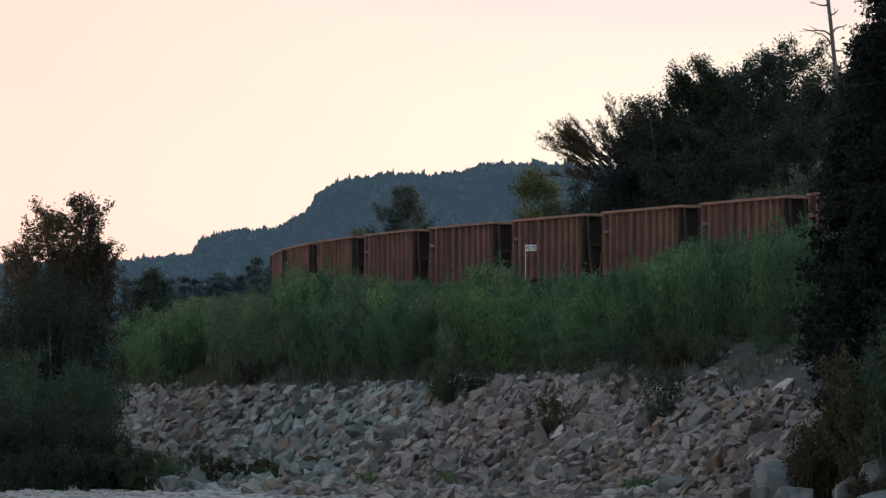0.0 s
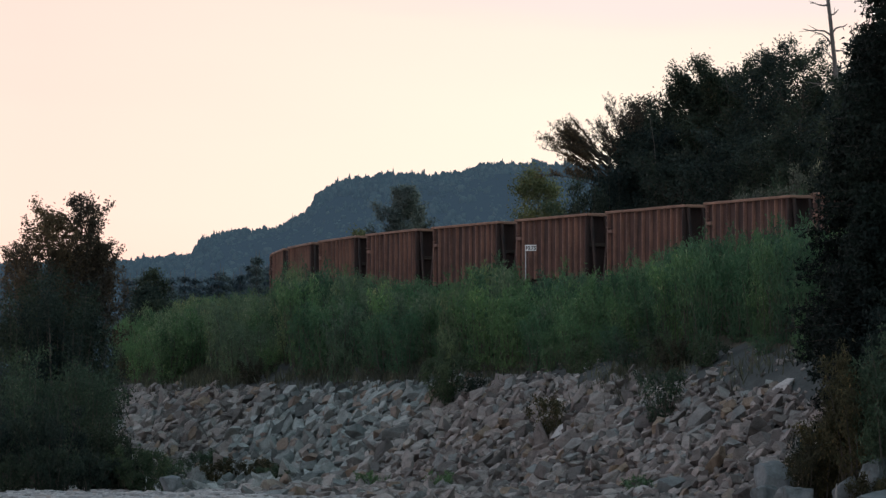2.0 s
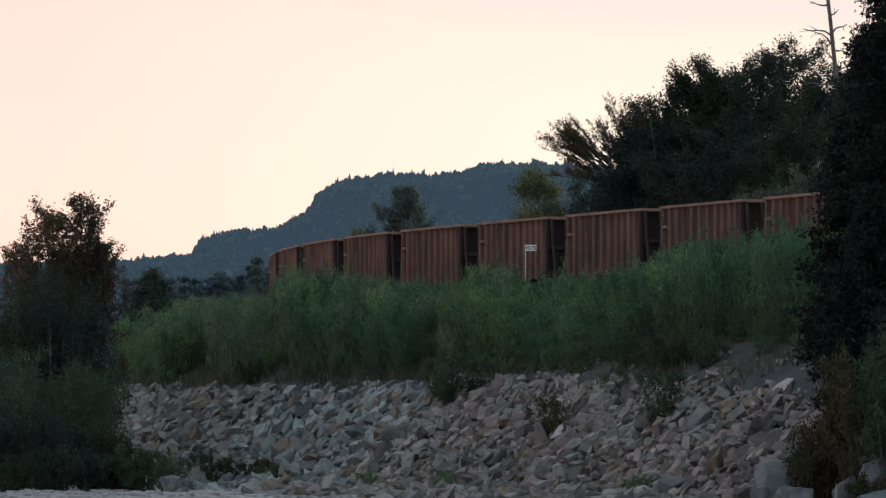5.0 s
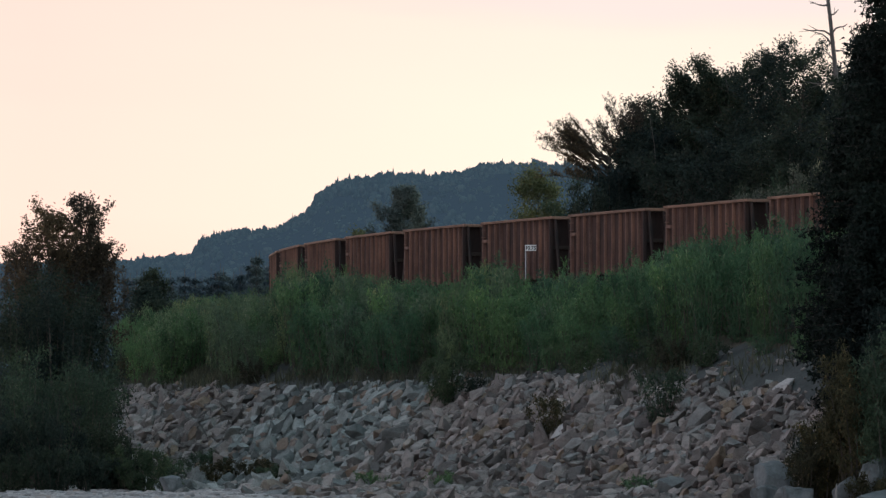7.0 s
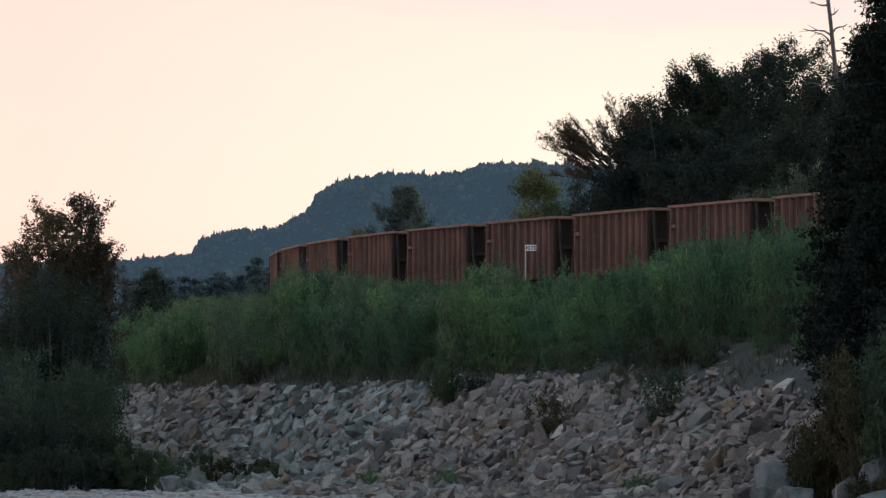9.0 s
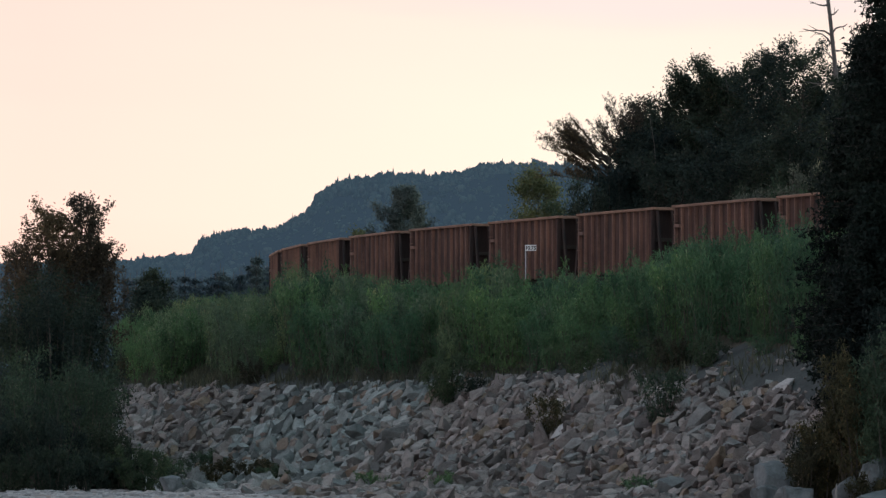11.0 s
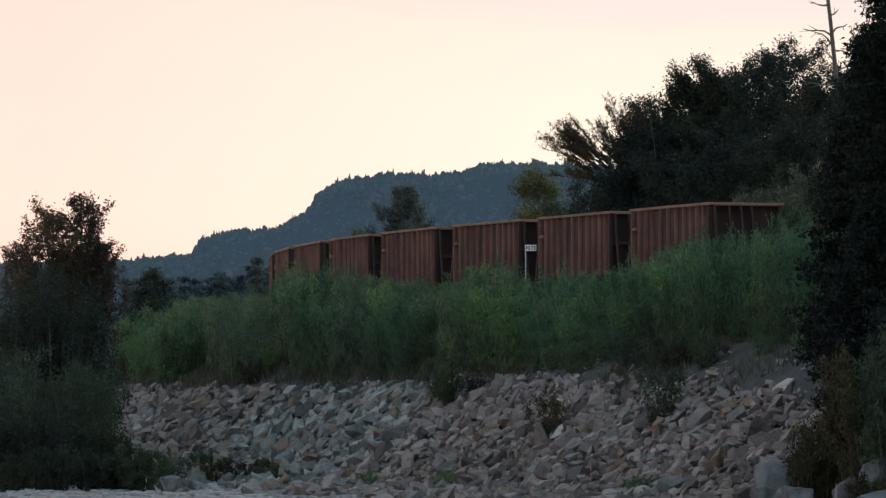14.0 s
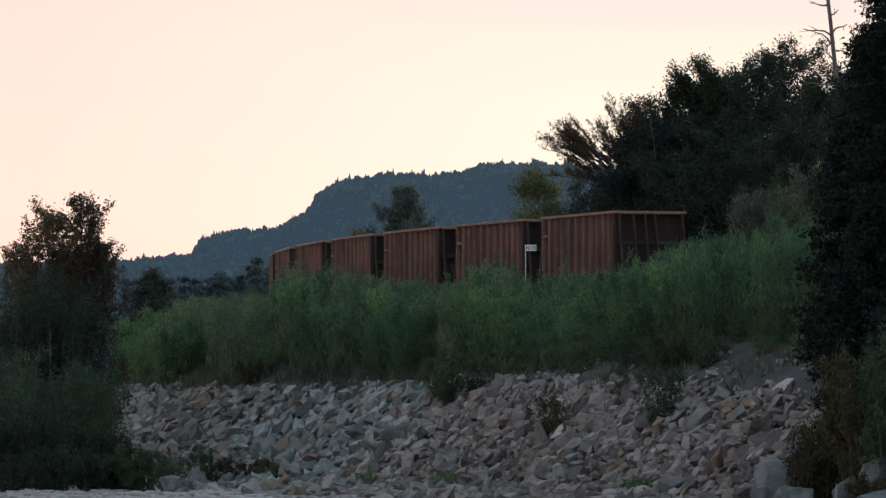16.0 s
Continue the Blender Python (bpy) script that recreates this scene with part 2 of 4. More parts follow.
# ---------------------------------------------------------------- geometry helpers
def mesh_of(name, verts, faces, mats, index=None, smooth=False):
    me = bpy.data.meshes.new(name)
    me.from_pydata([tuple(v) for v in np.asarray(verts).tolist()], [], faces if isinstance(faces, list) else faces.tolist())
    for m in mats if isinstance(mats, (list, tuple)) else [mats]:
        me.materials.append(m)
    if index is not None:
        me.polygons.foreach_set("material_index", np.asarray(index, dtype=np.int32))
    if smooth:
        me.polygons.foreach_set("use_smooth", np.ones(len(me.polygons), dtype=bool))
    me.update()
    return me


def part(name, data, mat, parent, label=""):
    """One mesh object under a thing or a part; data: a bmesh or a mesh."""
    if isinstance(data, bmesh.types.BMesh):
        me = bpy.data.meshes.new(name)
        data.to_mesh(me)
        data.free()
        me.materials.append(mat)
    else:
        me = data
    ob = new(name, me)
    ob.parent = parent
    if label:
        tagged(ob, label)
    return ob


def box(bm, x0, x1, y0, y1, z0, z1, bevel=0.0):
    r = bmesh.ops.create_cube(bm, size=1.0, matrix=Matrix.Translation(((x0 + x1) / 2, (y0 + y1) / 2, (z0 + z1) / 2)) @ Matrix.Diagonal((x1 - x0, y1 - y0, z1 - z0, 1)))
    if bevel:
        es = list({e for v in r["verts"] for e in v.link_edges})
        bmesh.ops.bevel(bm, geom=es, offset=bevel, segments=1, affect="EDGES")


def prism(bm, outline, axis, a, b):
    """An outline of 2D points pushed from a to b along the axis (0, 1 or 2)."""
    def put(p, h):
        q = list(p)
        q.insert(axis, h)
        return bm.verts.new(q)
    lo, hi = [put(p, a) for p in outline], [put(p, b) for p in outline]
    n = len(lo)
    bm.faces.new(lo[::-1])
    bm.faces.new(hi)
    for i in range(n):
        bm.faces.new((lo[i], lo[(i + 1) % n], hi[(i + 1) % n], hi[i]))
    bmesh.ops.recalc_face_normals(bm, faces=bm.faces[:])


def tube(points, radii, sides=5):
    pts = np.asarray(points, float)
    rad = np.asarray(radii, float)
    n = len(pts)
    d = np.gradient(pts, axis=0)
    d /= np.linalg.norm(d, axis=1)[:, None] + 1e-9
    ref = np.where(np.abs(d[:, 2:3]) > 0.9, [[1.0, 0, 0]], [[0, 0, 1.0]])
    u = np.cross(d, ref)
    u /= np.linalg.norm(u, axis=1)[:, None] + 1e-9
    v = np.cross(d, u)
    ang = np.arange(sides) * 2 * math.pi / sides
    ring = pts[:, None, :] + rad[:, None, None] * (np.cos(ang)[None, :, None] * u[:, None, :] + np.sin(ang)[None, :, None] * v[:, None, :])
    faces = []
    for i in range(n - 1):
        for j in range(sides):
            k = (j + 1) % sides
            faces.append((i * sides + j, i * sides + k, (i + 1) * sides + k, (i + 1) * sides + j))
    faces.append(tuple((n - 1) * sides + j for j in range(sides)))
    return ring.reshape(-1, 3), faces


def join(pieces):
    verts, faces, off = [], [], 0
    for v, f in pieces:
        verts.append(v)
        faces += [tuple(i + off for i in q) for q in f]
        off += len(v)
    return np.concatenate(verts), faces


def leaves(rng, centres, length, width, up=0.0):
    """Small pointed leaves at the centres, each one triangle."""
    n = len(centres)
    u = rng.normal(size=(n, 3))
    u[:, 2] += up
    u /= np.linalg.norm(u, axis=1)[:, None]
    v = np.cross(u, rng.normal(size=(n, 3)))
    v /= np.linalg.norm(v, axis=1)[:, None] + 1e-9
    s = rng.uniform(0.7, 1.35, size=(n, 1))
    u, v = u * length * s / 2, v * width * s / 2
    w = np.cross(u, v)
    w = w / (np.linalg.norm(w, axis=1)[:, None] + 1e-9) * width * 0.25
    verts = np.stack([centres - u, centres + v + 0.3 * u, centres - v + 0.3 * u + w], axis=1).reshape(-1, 3) if n % 2 else np.stack([centres - u, centres + u * 0.4 + v, centres + u - v * 0.6], axis=1).reshape(-1, 3)
    return verts, np.arange(n * 3).reshape(-1, 3)


# ---------------------------------------------------------------- the line of the track
P0, HEAD, S0, RADIUS = Vector((8.678, 232.86)), 1.9151, 23.53, 168.3
ARC = 1.3
RIGHT0 = Vector((math.sin(HEAD), -math.cos(HEAD)))
BEND = P0 + S0 * Vector((math.cos(HEAD), math.sin(HEAD)))
CENTRE = BEND + RADIUS * RIGHT0
RAIL_Z = EYE + 8.285 - 3.42


def on_line(s, off=0.0):
    """The place and heading s metres along the near side of the train; off: metres to its far side."""
    s, off = float(s), float(off)
    if s <= S0:
        p, h = P0 + s * Vector((math.cos(HEAD), math.sin(HEAD))), HEAD
    else:
        a = min((s - S0) / RADIUS, ARC)
        h = HEAD - a
        p = CENTRE - RADIUS * Vector((math.sin(h), -math.cos(h)))
        p = p + (s - S0 - a * RADIUS) * Vector((math.cos(h), math.sin(h)))
    r = Vector((math.sin(h), -math.cos(h)))
    return p + off * r, h


def offset_of(x, y):
    """Metres from the train's near side towards the shore, and metres along the line (arrays)."""
    dx, dy = x - P0[0], y - P0[1]
    s = dx * math.cos(HEAD) + dy * math.sin(HEAD)
    o = -(dx * RIGHT0[0] + dy * RIGHT0[1])
    cx, cy = x - CENTRE[0], y - CENTRE[1]
    rad = np.hypot(cx, cy)
    ang = np.arctan2(-cx * RIGHT0[1] + cy * RIGHT0[0], -(cx * RIGHT0[0] + cy * RIGHT0[1]))
    bent = s > S0
    return np.where(bent, rad - RADIUS, o), np.where(bent, S0 + np.abs(ang) * RADIUS, s)


TOE, CREST = 16.0, 9.0
PROFILE_O = [-400, -60, -30, -9, -4.9, -4.4, 1.2, 1.7, 3.4, 6.0, CREST, 10.2, TOE - 1.0, TOE + 0.6, 40, 400]
PROFILE_Z = [14, 12, 9.5, 7.35, 7.2, RAIL_Z - 0.24, RAIL_Z - 0.24, RAIL_Z - 0.34, 6.75, 5.9, 4.75, 4.25, 0.45, 0.05, -0.1, -0.3]


def height(x, y, rough=True):
    x, y = np.asarray(x, float), np.asarray(y, float)
    o, s = offset_of(x, y)
    z = np.interp(o, PROFILE_O, PROFILE_Z)
    # the hillside behind the track climbs beside the near stretch
    hill = np.clip((-o - 6.0) / 26.0, 0, 1) * np.clip((40 - s) / 50.0, 0, 1)
    z = z + hill * 9.0
    z = z + 0.15 * np.clip((-s - 13) / 14.0, 0, 1) * np.interp(o, [3.4, 7.5, 10.0, 14.5], [0, 1, 1, 0])
    if rough:
        z = z + 0.12 * np.sin(x * 0.9 + 1.3 * np.sin(y * 0.31)) * np.sin(y * 0.7) * np.clip(np.minimum(np.abs(o + 1.5) - 4, 3), 0, 1)
    # far land lies low
    far = np.clip((np.hypot(x, y) - 420) / 300, 0, 1)
    return z * (1 - far) + 2.0 * far


def stone_edge(s):
    """How far from the train the riprap begins, s metres along it."""
    return np.interp(s, [-44, -37, -29, -18, -12, -6.5, 0, 6, 17, 35], [11.2, 10.9, 10.5, 10.4, 10.2, 9.9, 10.3, 10.6, 10.4, 10.3])


def ground_z(x, y):
    return float(height(np.array([x]), np.array([y]))[0])


def along(a, o):
    p, h = on_line(a, -o)
    return p[0], p[1]


# ---------------------------------------------------------------- ground
def spread(lo, hi, step, far_lo, far_hi, grow=1.25):
    mid = list(np.arange(lo, hi + step / 2, step))
    d, v = step, lo
    left = []
    while v > far_lo:
        d *= grow
        v -= d
        left.append(max(v, far_lo))
    d, v = step, mid[-1]
    right = []
    while v < far_hi:
        d *= grow
        v += d
        right.append(min(v, far_hi))
    return np.array(left[::-1] + mid + right)


def build_ground():
    gx, gy = spread(-32, 34, 0.6, -3000, 3000), spread(150, 330, 0.7, -600, 4600)
    X, Y = np.meshgrid(gx, gy)
    Z = height(X, Y)
    verts = np.stack([X, Y, Z], axis=-1).reshape(-1, 3)
    nx, ny = len(gx), len(gy)
    i = np.arange(nx * ny).reshape(ny, nx)
    faces = np.stack([i[:-1, :-1], i[:-1, 1:], i[1:, 1:], i[1:, :-1]], axis=-1).reshape(-1, 4)
    cx, cy = verts[faces, 0].mean(1), verts[faces, 1].mean(1)
    o, s = offset_of(cx, cy)
    idx = np.full(len(faces), 5)
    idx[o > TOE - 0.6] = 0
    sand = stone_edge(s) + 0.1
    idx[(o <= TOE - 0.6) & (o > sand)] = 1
    idx[(o <= sand) & (o > CREST - 1.6)] = 2
    idx[(o > 1.6) & (o < CREST - 1.2)] = 3
    idx[(o <= 1.6) & (o > -4.9)] = 4
    idx[np.hypot(cx, cy) > 400] = 5
    ob = new("ground", mesh_of("ground", verts, faces, [GRAVEL, UNDER_ROCK_SHADE, SAND, SOIL, BALLAST, MEADOW], idx, True))
    tagged(ob, "pale gravel shore rising to a grassy railway embankment", "ground", kind="structure")
    return ob


ground = build_ground()


# ---------------------------------------------------------------- far hill
RIDGE = [(-900, 40), (-196, 72), (-143, 73), (-121, 75), (-111, 76.5), (-108, 82), (-102, 85), (-76, 87), (-70, 90), (-61, 94), (-57, 99.5), (-51, 106), (-45, 109), (-36, 110), (-26, 111.5), (-12, 111.5), (2, 111.5), (14, 114), (19, 116.8), (34, 116.4), (57, 115.5), (120, 112), (300, 100), (900, 60)]


def ridge(x):
    return np.interp(x, [p[0] for p in RIDGE], [p[1] for p in RIDGE]) + 1.1


HILL_T, HILL_F = [0, 0.25, 0.7, 1.0, 1.2, 1.6], [0.0, 0.30, 0.86, 1.0, 0.9, 0.3]


def build_hill():
    gx = np.arange(-700, 701, 7.0)
    t = np.array([0, 0.12, 0.25, 0.4, 0.55, 0.7, 0.85, 1.0, 1.2, 1.6])
    X, T = np.meshgrid(gx, t)
    Y = 1700 + 900 * T
    Z = 2 + (ridge(X * 2600 / Y) - 7) * np.interp(T, HILL_T, HILL_F) + 1.5 * np.sin(X * 0.07 + T * 9) * (T < 0.95)
    verts = np.stack([X, Y, Z], -1).reshape(-1, 3)
    nx, ny = len(gx), len(t)
    i = np.arange(nx * ny).reshape(ny, nx)
    faces = np.stack([i[:-1, :-1], i[:-1, 1:], i[1:, 1:], i[1:, :-1]], axis=-1).reshape(-1, 4)
    ob = new("backdrop_hill", mesh_of("backdrop_hill", verts, faces, FOREST_SHADE, None, True))
    tagged(ob, "distant wooded hill with a blue haze glow in its colour", "hill", kind="structure")
    # woods that cover the slope and stand up along the ridge
    rng = np.random.default_rng(5)
    n = 12000
    tx = rng.uniform(-230, 130, n)
    tt = np.where(rng.random(n) < 0.46, rng.normal(0.985, 0.025, n), rng.uniform(0.12, 1.02, n))
    ty = 1700 + 900 * tt
    tx = tx * ty / 2600
    tz = 2 + (ridge(tx * 2600 / ty) - 7) * np.interp(tt, HILL_T, HILL_F)
    hh = rng.uniform(2.2, 4.4, n) * np.where(tt > 0.93, 1.0, 1.0) * (1 + 0.07 * np.sin(tx * 0.19) + 0.08 * np.sin(tx * 0.47 + 1) + 0.10 * np.sin(tx * 1.3)) * np.where(rng.random(n) < 0.10, 1.3, 1.0) * np.interp(tt, [0, 1], [0.75, 1])
    broad = rng.random(n) < np.where(tt > 0.93, 0.45, 0.75)
    hh = hh * np.where(broad, rng.uniform(0.65, 1.0, n), rng.uniform(0.8, 1.05, n))
    ww = hh * np.where(broad, rng.uniform(0.26, 0.50, n), rng.uniform(0.14, 0.26, n)) * np.where(tt > 0.93, 0.75, 1.4)
    levels = [(0.0, 0.75), (0.38, 1.0), (0.75, np.where(broad, 0.88, 0.55)), (1.0, np.where(broad, 0.42, 0.10))]
    V = []
    for lz, lr in levels:
        for k in range(4):
            a = k * math.pi / 2 + rng.uniform(0, 1.3, n)
            r = ww * lr * rng.uniform(0.6, 1.3, n)
            V.append(np.stack([tx + r * np.cos(a), ty + r * np.sin(a), tz - 1 + hh * (lz + rng.uniform(-0.07, 0.07, n))], -1))
    V = np.stack(V, 1).reshape(-1, 3)
    f = []
    for a in range(3):
        for k in range(4):
            f.append((a * 4 + k, a * 4 + (k + 1) % 4, a * 4 + 4 + (k + 1) % 4, a * 4 + 4 + k))
    F = (np.arange(n)[:, None, None] * 16 + np.array(f)[None]).reshape(-1, 4)
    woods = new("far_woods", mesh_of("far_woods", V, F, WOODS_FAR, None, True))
    tagged(woods, "dense mixed forest on the distant hill, glowing faintly blue for haze", "forest", kind="stuff")


build_hill()


# ---------------------------------------------------------------- plants
def grow_shrub(rng, h, width, n_leaf, leaf_len, leaf_wid, stems=11):
    """Many thin stems fanning up from one root, with leafy twigs. Returns stem and leaf geometry."""
    tubes, spots = [], []
    for k in range(stems):
        az = k * 2.4 + rng.uniform(-0.4, 0.4)
        out = width * 0.5 * math.sqrt((k + 0.5) / stems) * rng.uniform(0.7, 1.1)
        hh = h * rng.uniform(0.72, 1.0) * (1 - 0.25 * (k / stems))
        t = np.linspace(0, 1, 6)
        foot = 0.38 + 0.62 * t ** 1.25
        px = out * foot * math.cos(az) + 0.06 * np.cumsum(rng.normal(size=6)) * t
        py = out * foot * math.sin(az) + 0.06 * np.cumsum(rng.normal(size=6)) * t
        pts = np.stack([px, py, hh * t ** 0.9 - 0.15 * (1 - t)], -1)
        tubes.append(tube(pts[[0, 2, 4, 5]], np.array([0.022, 0.015, 0.008, 0.004]) * (0.6 + h / 5), 3))
        for _ in range(9):
            q = rng.uniform(0.04, 0.97)
            base = np.array([np.interp(q, t, pts[:, i]) for i in range(3)])
            dirn = rng.normal(size=3) * (1, 1, 0.35) + (0, 0, 0.85)
            dirn /= np.linalg.norm(dirn)
            ln = h * rng.uniform(0.09, 0.19) * (1.2 - 0.7 * q)
            tw = base + np.linspace(0, 1, 3)[:, None] * dirn * ln
            if rng.random() < 0.16:
                tubes.append(tube(tw, [0.008, 0.005, 0.002], 3))
            spots.append((base, dirn * ln))
        spots.append((pts[-2], pts[-1] - pts[-2]))
    n = len(spots)
    n_leaf = int(n_leaf * 1.12)
    pick = rng.integers(0, n, n_leaf)
    b = np.array([s[0] for s in spots])[pick]
    d = np.array([s[1] for s in spots])[pick]
    c = b + d * rng.uniform(0, 1.15, (n_leaf, 1)) + rng.normal(size=(n_leaf, 3)) * 0.058 * math.sqrt(h)
    c[:, 2] = np.maximum(c[:, 2], 0.05)
    return join(tubes), leaves(rng, c, leaf_len, leaf_wid, 1.3)


def shrub(name, seed, h, width, n_leaf, leaf, label, category="shrub", stems=11, leaf_len=0.16, leaf_wid=0.056, group=""):
    rng = np.random.default_rng(seed)
    (sv, sf), (lv, lf) = grow_shrub(rng, h, width, n_leaf, leaf_len, leaf_wid, stems)
    ob = new(name)
    part("stem_clump", mesh_of("stem_clump", sv, sf, BARK), BARK, ob)
    part("foliage", mesh_of("foliage", lv, lf, leaf), leaf, ob)
    return tagged(ob, label, category, group)


def grow_tree(rng, h, radius, base, n_leaf, leaf_len, leaf_wid, trunk_r, limbs=26, lean=(0, 0), shape=(0.35, 0.8, 1.0, 0.75, 0.25), rise=0.55, clump=0.28, twigs=5, wander=0.012):
    t = np.linspace(0, 1, 10)
    wob = np.cumsum(rng.normal(size=(10, 2)) * wander * h, axis=0) * t[:, None]
    spine = np.stack([lean[0] * t ** 1.5 + wob[:, 0], lean[1] * t ** 1.5 + wob[:, 1], h * 0.97 * t - 0.3 * (1 - t)], -1)
    wood = [tube(spine, trunk_r * np.interp(t, [0, 0.06, 1], [1.25, 1.0, 0.12]), 8)]
    limb_wood, spots = [], []
    for k in range(limbs):
        q = base + (0.97 - base) * (k + rng.uniform(0, 1)) / limbs
        b = np.array([np.interp(q, t, spine[:, i]) for i in range(3)])
        az = k * 2.4 + rng.uniform(-0.5, 0.5)
        rr = radius * np.interp((q - base) / (1 - base), np.linspace(0, 1, len(shape)), shape) * rng.uniform(0.65, 1.15)
        up = rr * rise * rng.uniform(0.6, 1.5)
        u = np.linspace(0, 1, 5)
        pts = b + np.stack([rr * u * math.cos(az), rr * u * math.sin(az), up * u ** 1.3], -1) + np.cumsum(rng.normal(size=(5, 3)) * 0.03 * rr, axis=0) * u[:, None]
        limb_wood.append(tube(pts, trunk_r * 0.36 * (1.1 - 0.75 * q) * np.interp(u, [0, 1], [1, 0.2]), 4))
        for _ in range(twigs):
            w = rng.uniform(0.3, 1.0)
            tb = np.array([np.interp(w, u, pts[:, i]) for i in range(3)])
            dr = np.array([math.cos(az), math.sin(az), rise]) + rng.normal(size=3) * 0.75
            dr = dr / np.linalg.norm(dr) * rr * rng.uniform(0.2, 0.45)
            limb_wood.append(tube(tb + np.linspace(0, 1, 3)[:, None] * dr, np.array([1, 0.7, 0.3]) * trunk_r * 0.07, 3))
            spots.append((tb, dr))
        spots.append((pts[-2], pts[-1] - pts[-2]))
    n_leaf = int(n_leaf * 1.35)
    pick = rng.integers(0, len(spots), n_leaf)
    b = np.array([s[0] for s in spots])[pick]
    d = np.array([s[1] for s in spots])[pick]
    c = b + d * rng.uniform(0.1, 1.15, (n_leaf, 1)) + rng.normal(size=(n_leaf, 3)) * clump * (0.55 + 0.45 * rng.random((n_leaf, 1)))
    return join(wood), join(limb_wood), leaves(rng, c, leaf_len, leaf_wid)


def tree(name, seed, x, y, label, category, leaf, bark=BARK, z=None, **form):
    rng = np.random.default_rng(seed)
    (tv, tf), (bv, bf), (lv, lf) = grow_tree(rng, **form)
    ob = new(name)
    ob.matrix_world = pose(x, y, ground_z(x, y) if z is None else z)
    part("trunk", mesh_of("trunk", tv, tf, bark, None, True), bark, ob)
    part("branchwork", mesh_of("branchwork", bv, bf, bark), bark, ob)
    part("crown", mesh_of("crown", lv, lf, leaf), leaf, ob)
    return tagged(ob, label, category)


def grow_spruce(rng, h, radius, n_leaf, leaf_len, leaf_wid, droop=0.25, whorls=30, ring=6):
    t = np.linspace(0, 1, 8)
    spine = np.stack([0.05 * np.cumsum(rng.normal(size=8)) * t, 0.05 * np.cumsum(rng.normal(size=8)) * t, h * t - 0.3 * (1 - t)], -1)
    tr = h * 0.013
    wood, limbs, spots = [tube(spine, tr * np.interp(t, [0, 1], [1.2, 0.08]), 8)], [], []
    for k in range(whorls):
        q = 0.05 + 0.94 * k / whorls
        for j in range(ring):
            az = j * 6.283 / ring + k * 0.7 + rng.uniform(-0.35, 0.35)
            rr = radius * (1 - q) ** 0.75 * rng.uniform(0.6, 1.15) + 0.12
            b = np.array([np.interp(q, t, spine[:, i]) for i in range(3)])
            u = np.linspace(0, 1, 5)
            pts = b + np.stack([rr * u * math.cos(az), rr * u * math.sin(az), rr * (0.12 * u - droop * u ** 2 + 0.08 * u ** 4)], -1)
            limbs.append(tube(pts, tr * 0.22 * (1.1 - q) * np.interp(u, [0, 1], [1, 0.2]), 3))
            for i in range(1, 5):
                spots.append((pts[i - 1], pts[i] - pts[i - 1], rr))
    n_leaf = int(n_leaf * 1.35)
    pick = rng.integers(0, len(spots), n_leaf)
    b = np.array([s[0] for s in spots])[pick]
    d = np.array([s[1] for s in spots])[pick]
    side = rng.normal(size=(n_leaf, 3)) * np.array([0.16, 0.16, 0.10])
    side[:, 2] -= np.abs(rng.normal(size=n_leaf)) * 0.10
    c = b + d * rng.uniform(0, 1.1, (n_leaf, 1)) + side
    return join(wood), join(limbs), leaves(rng, c, leaf_len, leaf_wid, -0.4)


def spruce(name, seed, x, y, label, h, radius, n_leaf, leaf_len, leaf_wid, z=None, droop=0.25, whorls=30, leaf=NEEDLE, ring=6):
    rng = np.random.default_rng(seed)
    (tv, tf), (bv, bf), (lv, lf) = grow_spruce(rng, h, radius, n_leaf, leaf_len, leaf_wid, droop, whorls, ring)
    ob = new(name)
    ob.matrix_world = pose(x, y, ground_z(x, y) if z is None else z)
    part("trunk", mesh_of("trunk", tv, tf, BARK, None, True), BARK, ob)
    part("branchwork", mesh_of("branchwork", bv, bf, BARK), BARK, ob)
    part("crown", mesh_of("crown", lv, lf, leaf), leaf, ob)
    return tagged(ob, label, "spruce")


def put(ob, x, y, turn=0.0, size=1.0, tall=1.0, z=None):
    ob.matrix_basis = Matrix.Translation((x, y, ground_z(x, y) - 0.03 if z is None else z)) @ Matrix.Rotation(turn, 4, "Z") @ Matrix.Diagonal((size, size, size * tall, 1))
    return ob


def put_copy(ob, x, y, turn=0.0, size=1.0, tall=1.0, z=None):
    m = Matrix.Translation((x, y, ground_z(x, y) - 0.03 if z is None else z)) @ Matrix.Rotation(turn, 4, "Z") @ Matrix.Diagonal((size, size, size * tall, 1))
    return copy_scaled(ob, m)


def copy_scaled(ob, m):
    keep = ob.scale.copy()
    ob.scale = (1, 1, 1)
    c = copy_thing(ob, m)
    ob.scale = keep
    return c


